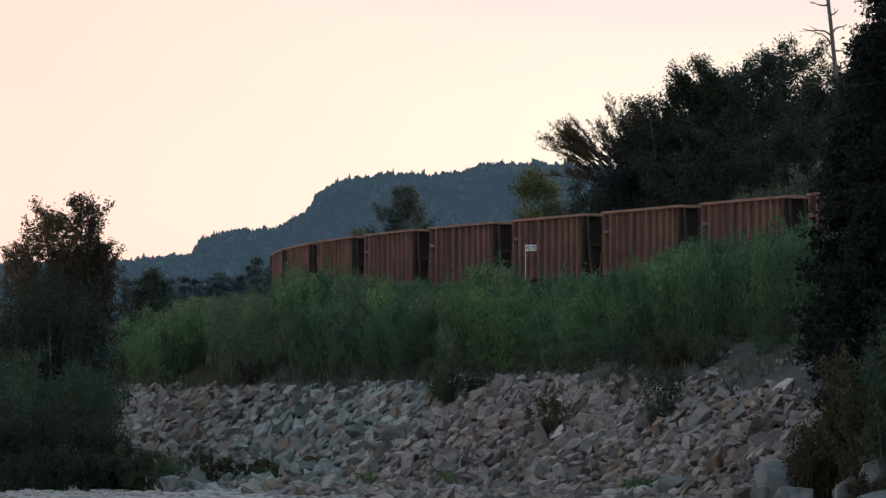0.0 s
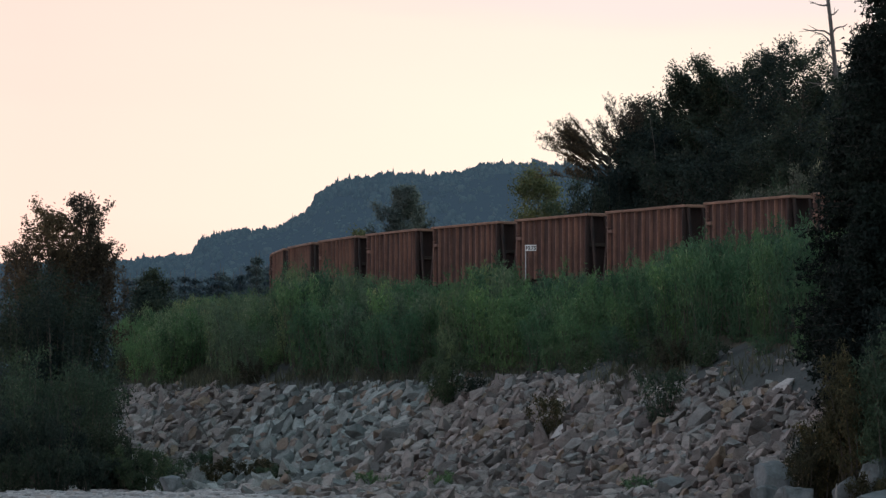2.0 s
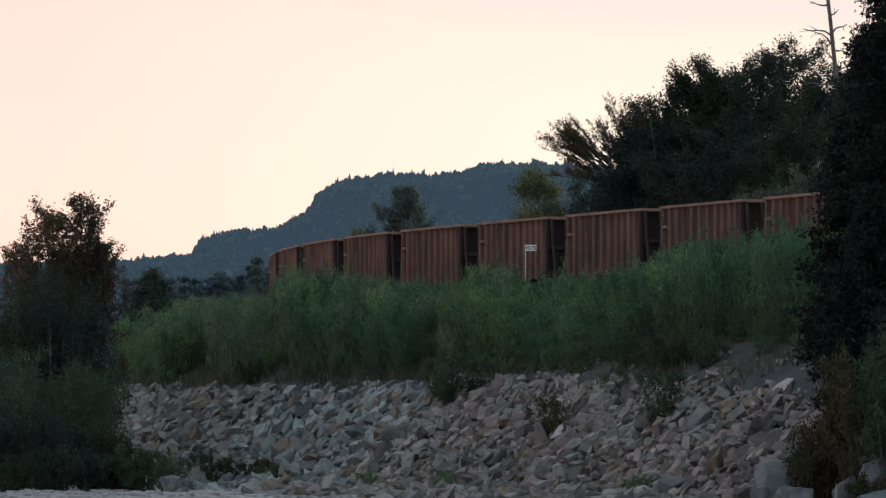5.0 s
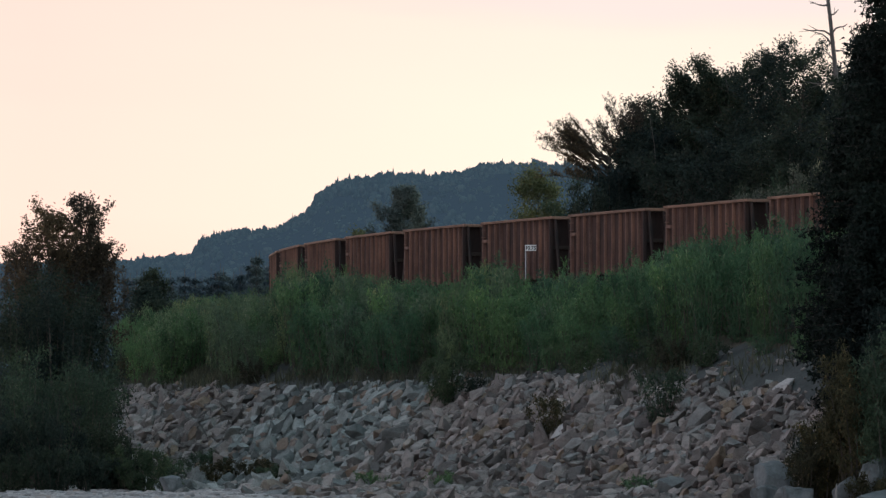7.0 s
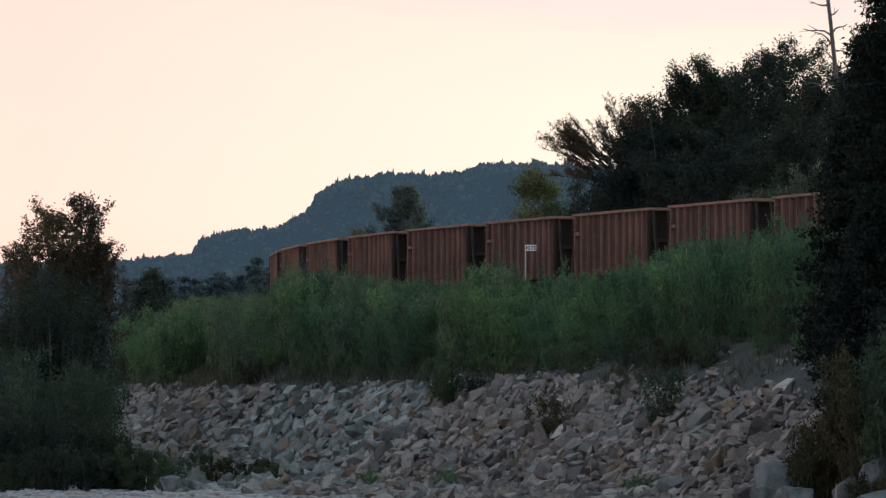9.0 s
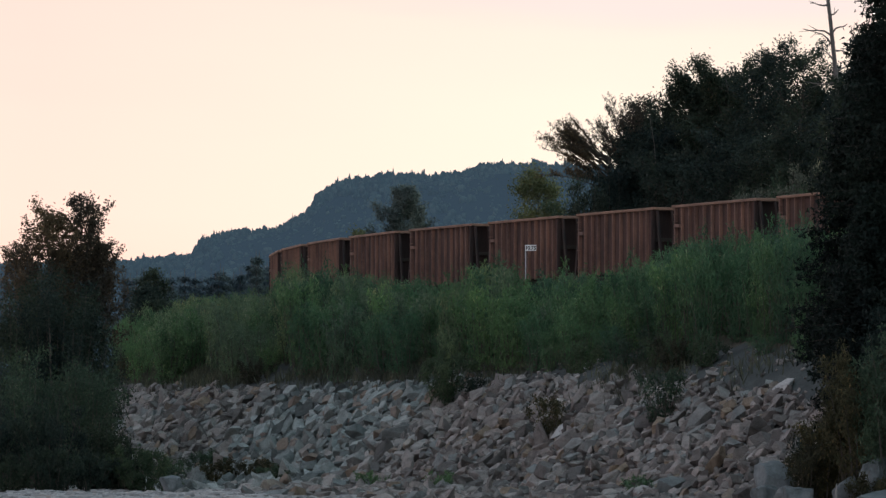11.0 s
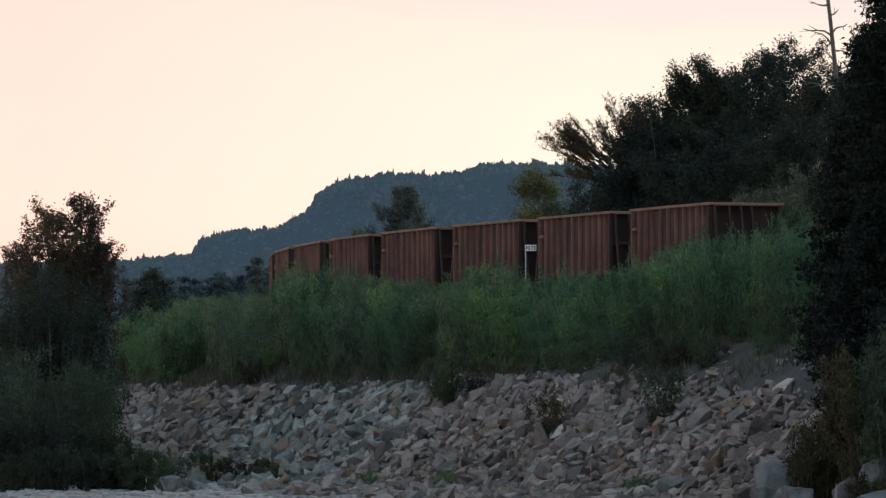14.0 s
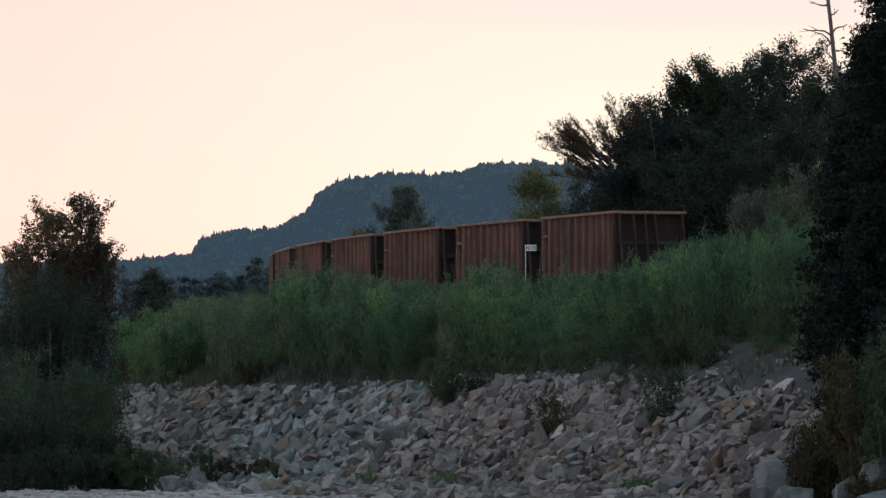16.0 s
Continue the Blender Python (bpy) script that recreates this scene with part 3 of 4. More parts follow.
# willow thicket between track and riprap
def build_thicket():
    rng = random.Random(11)
    kinds = [shrub("willow_shrub", 100 + i, 3.0, 2.5, 2350, LEAF_WILLOW if i % 2 else LEAF_WILLOW_YOUNG, "dense green willow shrub on the embankment slope", group="willow thicket beside the track") for i in range(6)]
    kinds += [shrub("willow_shrub", 140 + i, 3.0, 2.5, 2350, LEAF_WILLOW_PALE, "pale dusty green willow shrub on the embankment slope", group="willow thicket beside the track") for i in range(2)]
    used = set()
    # the thicket's top, in metres, against the bearing from the shore (metres across per kilometre)
    top_b = [-60, -50, -44, -36, -31.2, -30, -28.5, -27.3, -25.4, -20.6, -11.9, -8, -3.75, 1.7, 4.5, 7, 9.5, 12, 14.5, 16.5, 19.3, 22, 25, 29, 32, 35.7, 40.8, 49.6, 60]
    top_z = [8.5, 8.6, 8.8, 8.85, 8.7, 8.4, 8.3, 9.5, 9.9, 9.7, 9.15, 9.2, 8.8, 8.6, 9.15, 9.75, 9.7, 8.75, 8.6, 8.6, 9.0, 8.8, 8.72, 8.7, 9.0, 9.4, 9.8, 9.85, 9.95]
    for row, (o, low) in enumerate(((3.9, 0.0), (5.2, 0.0), (6.6, 0.05), (7.9, 0.6), (9.1, 1.6))):
        a = -38.0 + row * 0.5
        while a < 62:
            oo = o + rng.uniform(-0.5, 0.5) + (0.35 if a > 0 else -0.25 if a < -15 else 0)
            x, y = along(a, oo)
            k = rng.randrange(6)
            if rng.random() < (0.65 if a > 16 else 0.3 if a > -12 else 0.0):
                k = 6 + rng.randrange(2)
            if o > 8.5 and (rng.random() < 0.25 or a > 42 or (a > 9 and rng.random() < 0.3) or (a < -19 and rng.random() < 0.5)):
                a += 2.0
                continue
            want = float(np.interp(1000 * x / y, top_b, top_z)) - low + 0.12 - (0 if rng.random() < 0.4 else rng.uniform(0.1, 0.9))
            tall = max(0.32, (want - ground_z(x, y)) / 3.0) if o < 8.5 or a > -19 else rng.uniform(0.25, 0.42)
            size = min(0.92, max(0.55, tall)) * rng.uniform(0.8, 1.05)
            turn = rng.uniform(0, 6.28)
            if k not in used:
                used.add(k)
                put(kinds[k], x, y, turn, size, tall / size)
            else:
                put_copy(kinds[k], x, y, turn, size, tall / size)
            a += rng.uniform(1.15, 1.9)


build_thicket()

# shrubs and trees at the foot of the bank, beside the gravel
def build_left_plants():
    slim = dict(base=0.56, leaf_len=0.125, leaf_wid=0.085, limbs=56, rise=1.35, clump=0.13, twigs=9, wander=0.003)
    for seed, x, y, h, radius, n in ((21, -16.6, 248, 11.75, 1.35, 7000), (22, -15.2, 249, 12.2, 1.15, 7400), (25, -16.0, 250.5, 10.1, 1.4, 5000), (23, -14.5, 249.5, 10.3, 1.1, 4200), (20, -17.9, 250, 10.4, 1.1, 4000)):
        tree("aspen_tree", seed, x, y, "young aspen with sparse small leaves against the sky", "tree", LEAF_ASPEN, h=h, radius=radius, n_leaf=n, trunk_r=0.09, shape=(1.0, 1.0, 0.85, 0.6, 0.25), **slim)
    for seed, a, o, h in ((24, 58.5, 7.0, 3.7), (19, 62.5, 6.5, 4.4), (18, 55.5, 7.0, 2.9)):
        x, y = along(a, o)
        tree("aspen_tree", seed, x, y, "low young aspen beside the taller ones", "tree", LEAF_DARK, h=h, radius=1.3, base=0.08, n_leaf=4600, leaf_len=0.13, leaf_wid=0.10, trunk_r=0.06, limbs=34, rise=0.9, shape=(1.0, 1.0, 0.8, 0.5, 0.2), clump=0.2)
    for seed, x, y, h, w, n, leaf in ((31, -17.4, 240, 6.3, 3.6, 6500, LEAF_ALDER), (32, -14.9, 241, 5.8, 3.2, 6000, LEAF_ALDER), (33, -16.4, 233, 5.6, 3.6, 8000, LEAF_ALDER), (34, -14.0, 233, 5.6, 2.8, 6500, LEAF_ALDER),
                                      (35, -15.2, 228, 3.9, 3.4, 6000, LEAF_DARK), (36, -17.4, 228, 3.8, 3.0, 4800, LEAF_DARK), (37, -13.3, 229, 3.4, 2.2, 4200, LEAF_DARK),
                                      (39, -16.0, 243, 9.8, 3.8, 17000, LEAF_DARK), (47, -18.0, 244, 9.6, 3.6, 14000, LEAF_DARK), (160, -16.9, 246, 9.9, 3.2, 13000, LEAF_DARK), (48, -15.0, 245, 9.4, 2.8, 14000, LEAF_DARK), (38, -14.5, 247, 6.8, 2.0, 6000, LEAF_DARK), (40, -18.6, 236, 6.4, 3.0, 5600, LEAF_DARK), (44, -12.4, 229.5, 2.1, 1.7, 2600, LEAF_DARK), (45, -12.2, 262, 3.3, 2.8, 4800, LEAF_WILLOW), (46, -10.6, 268, 2.8, 2.8, 4800, LEAF_WILLOW)):
        put(shrub("alder_shrub", seed, h, w, n, leaf, "leafy alder shrub at the gravel's edge", leaf_len=0.12, leaf_wid=0.075, stems=14), x, y)
    for seed, x, y, h, w, n in ((41, -11.6, 226, 1.9, 2.4, 4600), (42, -10.6, 229, 1.4, 1.6, 1600), (26, -18.2, 226, 1.9, 3.0, 3200), (27, -16.6, 225.5, 1.6, 2.8, 3000), (28, -15.0, 225.8, 2.0, 2.8, 3200), (29, -13.5, 226, 1.7, 2.6, 3000), (30, -12.5, 226.6, 1.3, 2.0, 2300)):
        put(shrub("alder_shrub", seed, h, w, n, LEAF_ALDER if seed > 40 else LEAF_DARK, "low dark shrub at the gravel's edge", leaf_len=0.13, leaf_wid=0.07), x, y)


build_left_plants()


# little bushes that grow between the stones
def build_bank_bushes():
    for seed, a, o, h, w, n, leaf in ((51, -6.3, 11.3, 2.4, 2.8, 6500, LEAF_ALDER), (52, -20.8, 12.7, 1.7, 1.6, 1900, LEAF_DRY), (53, -30.2, 12.1, 2.1, 1.9, 2600, LEAF_ALDER),
                                      (54, 12.6, 15.0, 1.3, 2.2, 2800, LEAF_ALDER), (55, 3.9, 15.5, 1.2, 1.9, 2400, LEAF_DRY), (155, 8.6, 15.6, 1.1, 2.0, 2400, LEAF_DRY), (156, 0.6, 16.0, 0.9, 1.6, 1600, LEAF_ALDER), (56, 35.0, 9.8, 1.4, 2.2, 1500, LEAF_DRY), (57, -10.5, 16.0, 0.7, 1.4, 900, LEAF_WILLOW),
                                      (58, -18.9, 16.0, 0.8, 1.3, 900, LEAF_WILLOW), (59, -36.7, 15.6, 0.8, 1.2, 800, LEAF_WILLOW), (60, 44.0, 10.0, 1.6, 2.2, 1500, LEAF_DRY), (150, -21.5, 9.7, 1.5, 2.2, 2000, LEAF_ALDER), (151, -23.6, 9.5, 1.3, 2.2, 1900, LEAF_ALDER), (152, -25.4, 9.7, 1.4, 2.0, 1900, LEAF_DRY), (153, -27.4, 9.3, 1.2, 2.0, 1700, LEAF_ALDER), (154, -16.5, 9.8, 1.2, 2.0, 1600, LEAF_ALDER), (49, -8.0, 10.9, 1.0, 1.4, 900, LEAF_DARK), (50, 22.0, 9.9, 1.2, 2.0, 1300, LEAF_DRY)):
        x, y = along(a, o)
        put(shrub("bank_bush", seed, h, w, n, leaf, "small bush growing between the riprap stones", leaf_len=0.11, leaf_wid=0.055), x, y)


build_bank_bushes()


# the dark spruce and its undergrowth at the near end of the bank
def build_right_plants():
    spruce("spruce_tree", 61, 14.8, 184, "tall dark spruce beside the riprap bank", 17.5, 3.6, 96000, 0.19, 0.085, whorls=36, ring=7)
    spruce("spruce_tree", 62, 14.0, 188.5, "tall dark spruce beside the riprap bank", 11.0, 3.0, 72000, 0.19, 0.085, ring=7)
    spruce("spruce_tree", 161, 13.35, 182.5, "small dense dark spruce among the taller ones", 8.0, 2.1, 46000, 0.18, 0.08, ring=7)
    for seed, x, y, h, w, n, leaf in ((63, 12.5, 177.5, 4.9, 2.8, 8600, LEAF_DRY), (64, 11.7, 179, 3.1, 2.2, 4200, LEAF_DRY), (65, 13.5, 176, 5.2, 2.6, 8000, LEAF_ALDER), (67, 13.9, 180, 4.6, 2.4, 9500, LEAF_DARK), (68, 11.4, 181.5, 2.2, 1.6, 2400, LEAF_DARK), (69, 11.05, 178.8, 2.3, 1.5, 2600, LEAF_DRY), (70, 12.75, 174.5, 1.15, 1.5, 1500, LEAF_DRY)):
        put(shrub("undergrowth_shrub", seed, h, w, n, leaf, "dark mixed undergrowth shrub below the spruce"), x, y)


build_right_plants()


def feathery_tree(seed, x, y, fork_z, limbs, fan, reach):
    """A tree whose thin limbs fan out of a fork, each a spray of fine leafy twigs; fan: the range of lean in radians."""
    rng = np.random.default_rng(seed)
    g = ground_z(x, y)
    ob = new("feathery_tree")
    ob.matrix_world = pose(x, y, g)
    fork = np.array([0.0, 0.0, fork_z - g])
    t = np.linspace(0, 1, 6)
    trunk = np.stack([0.12 * np.sin(t * 4), 0 * t, fork[2] * t - 0.3 * (1 - t)], -1)
    wood, spots = [], []
    for k in range(limbs):
        lean = fan[0] + (fan[1] - fan[0]) * (k + rng.uniform(0, 1)) / limbs
        start = fork - np.array([0, 0, rng.uniform(0, 1.6)])
        ln = reach * rng.uniform(0.65, 1.05)
        d = np.array([math.sin(lean), rng.normal() * 0.35, math.cos(lean)])
        d /= np.linalg.norm(d)
        u = np.linspace(0, 1, 6)
        pts = start + u[:, None] * d * ln + np.stack([0 * u, 0 * u, 0.25 * np.sin(u * 2.6) * (1 - d[2])], -1) + np.cumsum(rng.normal(size=(6, 3)) * 0.03, axis=0)
        wood.append(tube(pts, np.interp(u, [0, 1], [0.035, 0.008]), 4))
        for _ in range(17):
            w = rng.uniform(0.38, 1.0)
            p = np.array([np.interp(w, u, pts[:, i]) for i in range(3)])
            dd = d + rng.normal(size=3) * 0.42 + np.array([0, 0, 0.25])
            dd = dd / np.linalg.norm(dd) * rng.uniform(0.35, 0.75) * (1.15 - 0.4 * w)
            wood.append(tube(p + np.array([[0.0], [0.5], [1.0]]) * dd, [0.011, 0.008, 0.004], 3))
            spots.append((p, dd))
    part("trunk", mesh_of("trunk", *tube(trunk, np.interp(t, [0, 1], [0.13, 0.08]), 7), BARK, None, True), BARK, ob)
    v, f = join(wood)
    part("branchwork", mesh_of("branchwork", v, f, BARK), BARK, ob)
    n = len(spots) * 22
    pick = np.repeat(np.arange(len(spots)), 22)
    cen = np.array([s[0] for s in spots])[pick] + np.array([s[1] for s in spots])[pick] * rng.uniform(0.05, 1.1, (n, 1)) + rng.normal(size=(n, 3)) * 0.05
    lv, lf = leaves(rng, cen, 0.11, 0.045)
    part("crown", mesh_of("crown", lv, lf, LEAF_ASPEN), LEAF_ASPEN, ob)
    return tagged(ob, "feathery tree with thin leafy branches against the sky", "tree")


# wooded hillside behind the track
def build_hillside():
    spec = [  # seed, x, y, height, radius, leaves
        (71, 10.0, 268, 8.9, 2.2, 15000), (72, 11.75, 264, 9.6, 2.5, 16000), (73, 13.0, 262, 9.9, 2.6, 16000), (74, 14.8, 258, 9.85, 2.4, 12000), (75, 15.3, 254, 9.9, 1.6, 3200), (87, 16.5, 256, 7.6, 2.0, 11000), (88, 17.6, 255, 8.2, 1.8, 9000), (171, 9.5, 262, 7.3, 1.9, 12000),
        (76, 10.2, 256, 6.3, 2.2, 12000), (77, 12.4, 253, 6.4, 2.4, 12000), (78, 14.4, 250, 6.2, 2.4, 12000), (79, 8.7, 262, 7.6, 1.8, 10000), (80, 17.9, 248, 6.8, 2.2, 11000), (81, 20.5, 247, 11, 2.5, 8000), (86, 7.9, 261.5, 6.2, 1.2, 7000), (85, 12.2, 263.5, 9.5, 2.2, 12000), (82, 11.6, 275, 8.0, 2.6, 9000), (83, 14.0, 271, 8.0, 2.6, 9000), (84, 16.2, 266, 8.2, 2.6, 9000)]
    spec.append((172, 16.0, 233.0, 16.0 - ground_z(16.0, 233.0), 1.5, 8000))
    for seed, x, y, h, r, n in spec:
        n = int(n * (2.0 if h > 8.1 else 1.35))
        tree("hillside_tree", seed, x, y, "dark broadleaf tree in the wood behind the track", "tree", LEAF_WOOD, h=h, radius=r, base=0.06, n_leaf=n, leaf_len=0.13, leaf_wid=0.085, trunk_r=0.13, limbs=52, rise=0.8, shape=(0.9, 1.0, 1.0, 0.8, 0.4), clump=0.19, twigs=8)
    feathery_tree(91, 7.5, 262, 14.5, 30, (-1.40, -0.6), 3.3)
    feathery_tree(90, 8.65, 263, 14.4, 30, (-0.75, 0.12), 3.3)
    tree("birch_tree", 92, 5.15, 288, "yellow-green birch at the edge of the wood", "tree", LEAF_BIRCH, h=7.35, radius=1.3, base=0.12, n_leaf=9000, leaf_len=0.14, leaf_wid=0.09, trunk_r=0.07, limbs=34, rise=0.9, clump=0.30)
    tree("alder_tree", 93, -2.75, 352, "round alder behind the train, grey-green and paled for haze", "tree", LEAF_GREY_HAZE, h=9.0, radius=2.0, base=0.06, n_leaf=19000, leaf_len=0.17, leaf_wid=0.10, trunk_r=0.12, limbs=50, rise=1.3, shape=(1.1, 1.05, 0.85, 0.55, 0.2), clump=0.2)
    tree("birch_tree", 94, -4.8, 356, "small pale green birch behind the train", "tree", LEAF_BIRCH, h=7.0, radius=0.9, base=0.1, n_leaf=1500, leaf_len=0.2, leaf_wid=0.12, trunk_r=0.06, limbs=18, rise=0.8, clump=0.25)
    for seed, x, y, h, w, n, leaf in ((95, 14.6, 238.5, 5.2, 3.0, 6000, LEAF_WILLOW), (96, 12.8, 241, 5.3, 2.6, 6500, LEAF_REED), (107, 14.1, 239.2, 5.7, 2.4, 6500, LEAF_REED), (108, 6.6, 258.5, 6.8, 2.6, 7500, LEAF_WOOD), (109, 5.75, 261, 6.5, 2.6, 8000, LEAF_ALDER), (97, 11.7, 244.5, 3.5, 2.4, 3800, LEAF_WILLOW), (98, 15.9, 237, 5.6, 2.8, 5400, LEAF_REED),
                                      (99, 16.5, 240, 5.0, 2.8, 3400, LEAF_WILLOW), (100, 10.3, 248.5, 2.8, 2.4, 3200, LEAF_ALDER), (101, 8.2, 254, 3.4, 2.6, 3600, LEAF_DARK), (102, 6.2, 268, 4.2, 2.6, 4000, LEAF_WOOD), (104, 7.2, 259, 5.4, 2.8, 6500, LEAF_WOOD), (105, 5.9, 264, 4.6, 2.4, 5000, LEAF_WOOD), (106, 7.5, 260.5, 7.2, 2.6, 8000, LEAF_WOOD), (103, 13.9, 244, 5.4, 2.8, 4600, LEAF_ALDER)):
        put(shrub("hillside_shrub", seed, h, w, n, leaf, "bushy shrub on the slope behind the track"), x, y)
    far = [shrub("far_bush", 110 + i, 3.0, 3.2, 1500, LEAF_WILLOW if i else LEAF_DARK, "green bush in the low ground beyond the bend", leaf_len=0.22, leaf_wid=0.11) for i in range(2)]
    rng = random.Random(4)
    for k in range(34):
        x, y = rng.uniform(-34, -11), rng.uniform(300, 400)
        size = rng.uniform(0.8, 1.3)
        o = float(offset_of(np.array([x]), np.array([y]))[0][0])
        if o < 4:
            continue
        if k < 2:
            put(far[k], x, y, k, size)
        else:
            put_copy(far[k % 2], x, y, rng.uniform(0, 6), size)
    base = spruce("far_spruce", 120, -15.6, 497, "spruce standing in the valley beyond the bend, coloured blue for haze", 16.6, 2.0, 2600, 0.38, 0.16, leaf=NEEDLE_HAZY, whorls=22, droop=0.3, ring=3)
    other = spruce("far_spruce", 121, -18.7, 499, "spruce standing in the valley beyond the bend, coloured blue for haze", 15.2, 2.3, 2600, 0.38, 0.16, leaf=NEEDLE_HAZY, whorls=20, droop=0.3, ring=3)
    tops = ((-26.0, 15.2), (-24.0, 14.4), (-23.2, 14.8), (-21.8, 15.2), (-20.8, 14.8), (-19.6, 15.3), (-18.7, 15.7), (-17.5, 15.4), (-16.8, 15.8), (-16.1, 16.7), (-15.3, 16.7), (-14.4, 16.0), (-13.0, 15.5))
    for k in range(56):
        x = -27.6 + k * 0.27 + rng.uniform(-0.3, 0.3)
        y = rng.uniform(494, 516)
        want = float(np.interp(x * 500 / y, [p[0] for p in tops], [p[1] for p in tops])) + 0.4 - (0 if k % 4 == 0 else rng.uniform(0.3, 1.3))
        z = ground_z(x, y) - 0.1
        src, h0 = (base, 16.6) if rng.random() < 0.5 else (other, 15.2)
        s = (want - z) / h0
        wide = s * rng.uniform(0.75, 1.25)
        copy_scaled(src, Matrix.Translation((x, y, z)) @ Matrix.Rotation(rng.uniform(0, 6), 4, "Z") @ Matrix.Diagonal((wide, wide, s, 1)))


build_hillside()


# dead tree on the hillside
def build_snag():
    ob = new("dead_tree")
    x, y = 16.0, 235.5
    ob.matrix_world = pose(x, y, ground_z(x, y))
    g = ground_z(x, y)
    h = 20.4 - g
    t = np.linspace(0, 1, 9)
    spine = np.stack([0.30 - 0.95 * t ** 2 + 0.05 * np.sin(t * 7), 0.2 * t, h * t - 0.3 * (1 - t)], -1)
    part("trunk", mesh_of("trunk", *tube(spine, 0.15 * np.interp(t, [0, 1], [1, 0.45]), 8), BARK_DEAD, None, True), BARK_DEAD, ob)
    rng = np.random.default_rng(8)
    for z, dx, dz, dy in ((18.30, -1.15, 0.30, 0.2), (18.35, 0.62, 0.42, -0.1), (17.75, 0.70, -0.12, 0.2), (19.50, -0.75, 0.05, 0.1), (17.9, -0.9, 0.62, -0.3), (16.9, 0.8, 0.3, 0.3), (17.3, -0.55, 0.45, 0.0), (16.4, -1.2, 0.05, 0.3), (19.0, 0.35, 0.3, 0.1)):
        q = (z - g) / h
        b = np.array([np.interp(q, t, spine[:, i]) for i in range(3)])
        u = np.linspace(0, 1, 5)
        pts = b + np.stack([dx * u, dy * u, dz * u ** 0.6 + 0.05 * np.sin(u * 6 + q * 30)], -1)
        w = [tube(pts, 0.042 * np.interp(u, [0, 1], [1, 0.3]), 4)]
        for _ in range(2):
            m = pts[rng.integers(2, 4)]
            w.append(tube(m + np.linspace(0, 1, 3)[:, None] * np.array([dx * 0.3 + rng.normal() * 0.1, 0.1, rng.uniform(-0.2, 0.3)]), [0.018, 0.012, 0.006], 3))
        v, f = join(w)
        part("bare_branch", mesh_of("bare_branch", v, f, BARK_DEAD), BARK_DEAD, ob)
    tagged(ob, "bare dead tree trunk with a few broken branches", "tree")


build_snag()


def build_bare_sapling():
    ob = new("bare_sapling")
    x, y = 9.24, 257.0
    ob.matrix_world = pose(x, y, ground_z(x, y))
    h = 16.1 - ground_z(x, y)
    t = np.linspace(0, 1, 8)
    pts = np.stack([0.25 - 0.45 * t ** 3 + 0.05 * np.sin(t * 9), 0 * t, h * t - 0.1], -1)
    part("trunk", mesh_of("trunk", *tube(pts, np.interp(t, [0, 1], [0.025, 0.010]), 5), BARK_DEAD), BARK_DEAD, ob)
    pts2 = pts[4] + np.stack([-0.5 * t, 0 * t, 1.3 * t], -1)
    part("limb", mesh_of("limb", *tube(pts2, np.interp(t, [0, 1], [0.015, 0.008]), 4), BARK_DEAD), BARK_DEAD, ob)
    tagged(ob, "thin pale bare sapling among the dark trees", "tree")


build_bare_sapling()


# ---------------------------------------------------------------- track
def build_track():
    ob = new("railway_track")
    tagged(ob, "railway track on a ballast bed along the embankment", "railway", kind="structure")
    ss = np.arange(-90, 175, 2.5)
    for off in (1.55 - 0.7525, 1.55 + 0.7525):
        pr = [(-0.036, 0.0), (-0.036, -0.03), (-0.01, -0.05), (-0.01, -0.14), (-0.07, -0.17), (0.07, -0.17), (0.01, -0.14), (0.01, -0.05), (0.036, -0.03), (0.036, 0.0)]
        V, F = [], []
        for s in ss:
            for a, b in pr:
                p, h = on_line(s, off + a)
                V.append((p[0], p[1], RAIL_Z + b))
        n = len(pr)
        for i in range(len(ss) - 1):
            for j in range(n):
                k = (j + 1) % n
                F.append((i * n + j, i * n + k, i * n + n + k, i * n + n + j))
        part("rail", mesh_of("rail", V, F, RAIL_STEEL), RAIL_STEEL, ob, "rusty steel rail")
    bm = bmesh.new()
    box(bm, -0.11, 0.11, -1.3, 1.3, -0.09, 0.09, 0.012)
    first = None
    for i in range(290):
        s = -55 + i * 0.56
        p, h = on_line(s, 1.55)
        if first is None:
            first = part("sleeper", bm, WOOD, ob)
            c = first
        else:
            c = new("sleeper", first.data)
            c.parent = ob
        c.matrix_basis = Matrix.Translation((p[0], p[1], RAIL_Z - 0.26)) @ Matrix.Rotation(h, 4, "Z")


build_track()


# ---------------------------------------------------------------- wagons
PITCH, BODY = 10.548, 8.60
HALF_W, TOP, FLOOR = 1.55, 3.42, 0.95


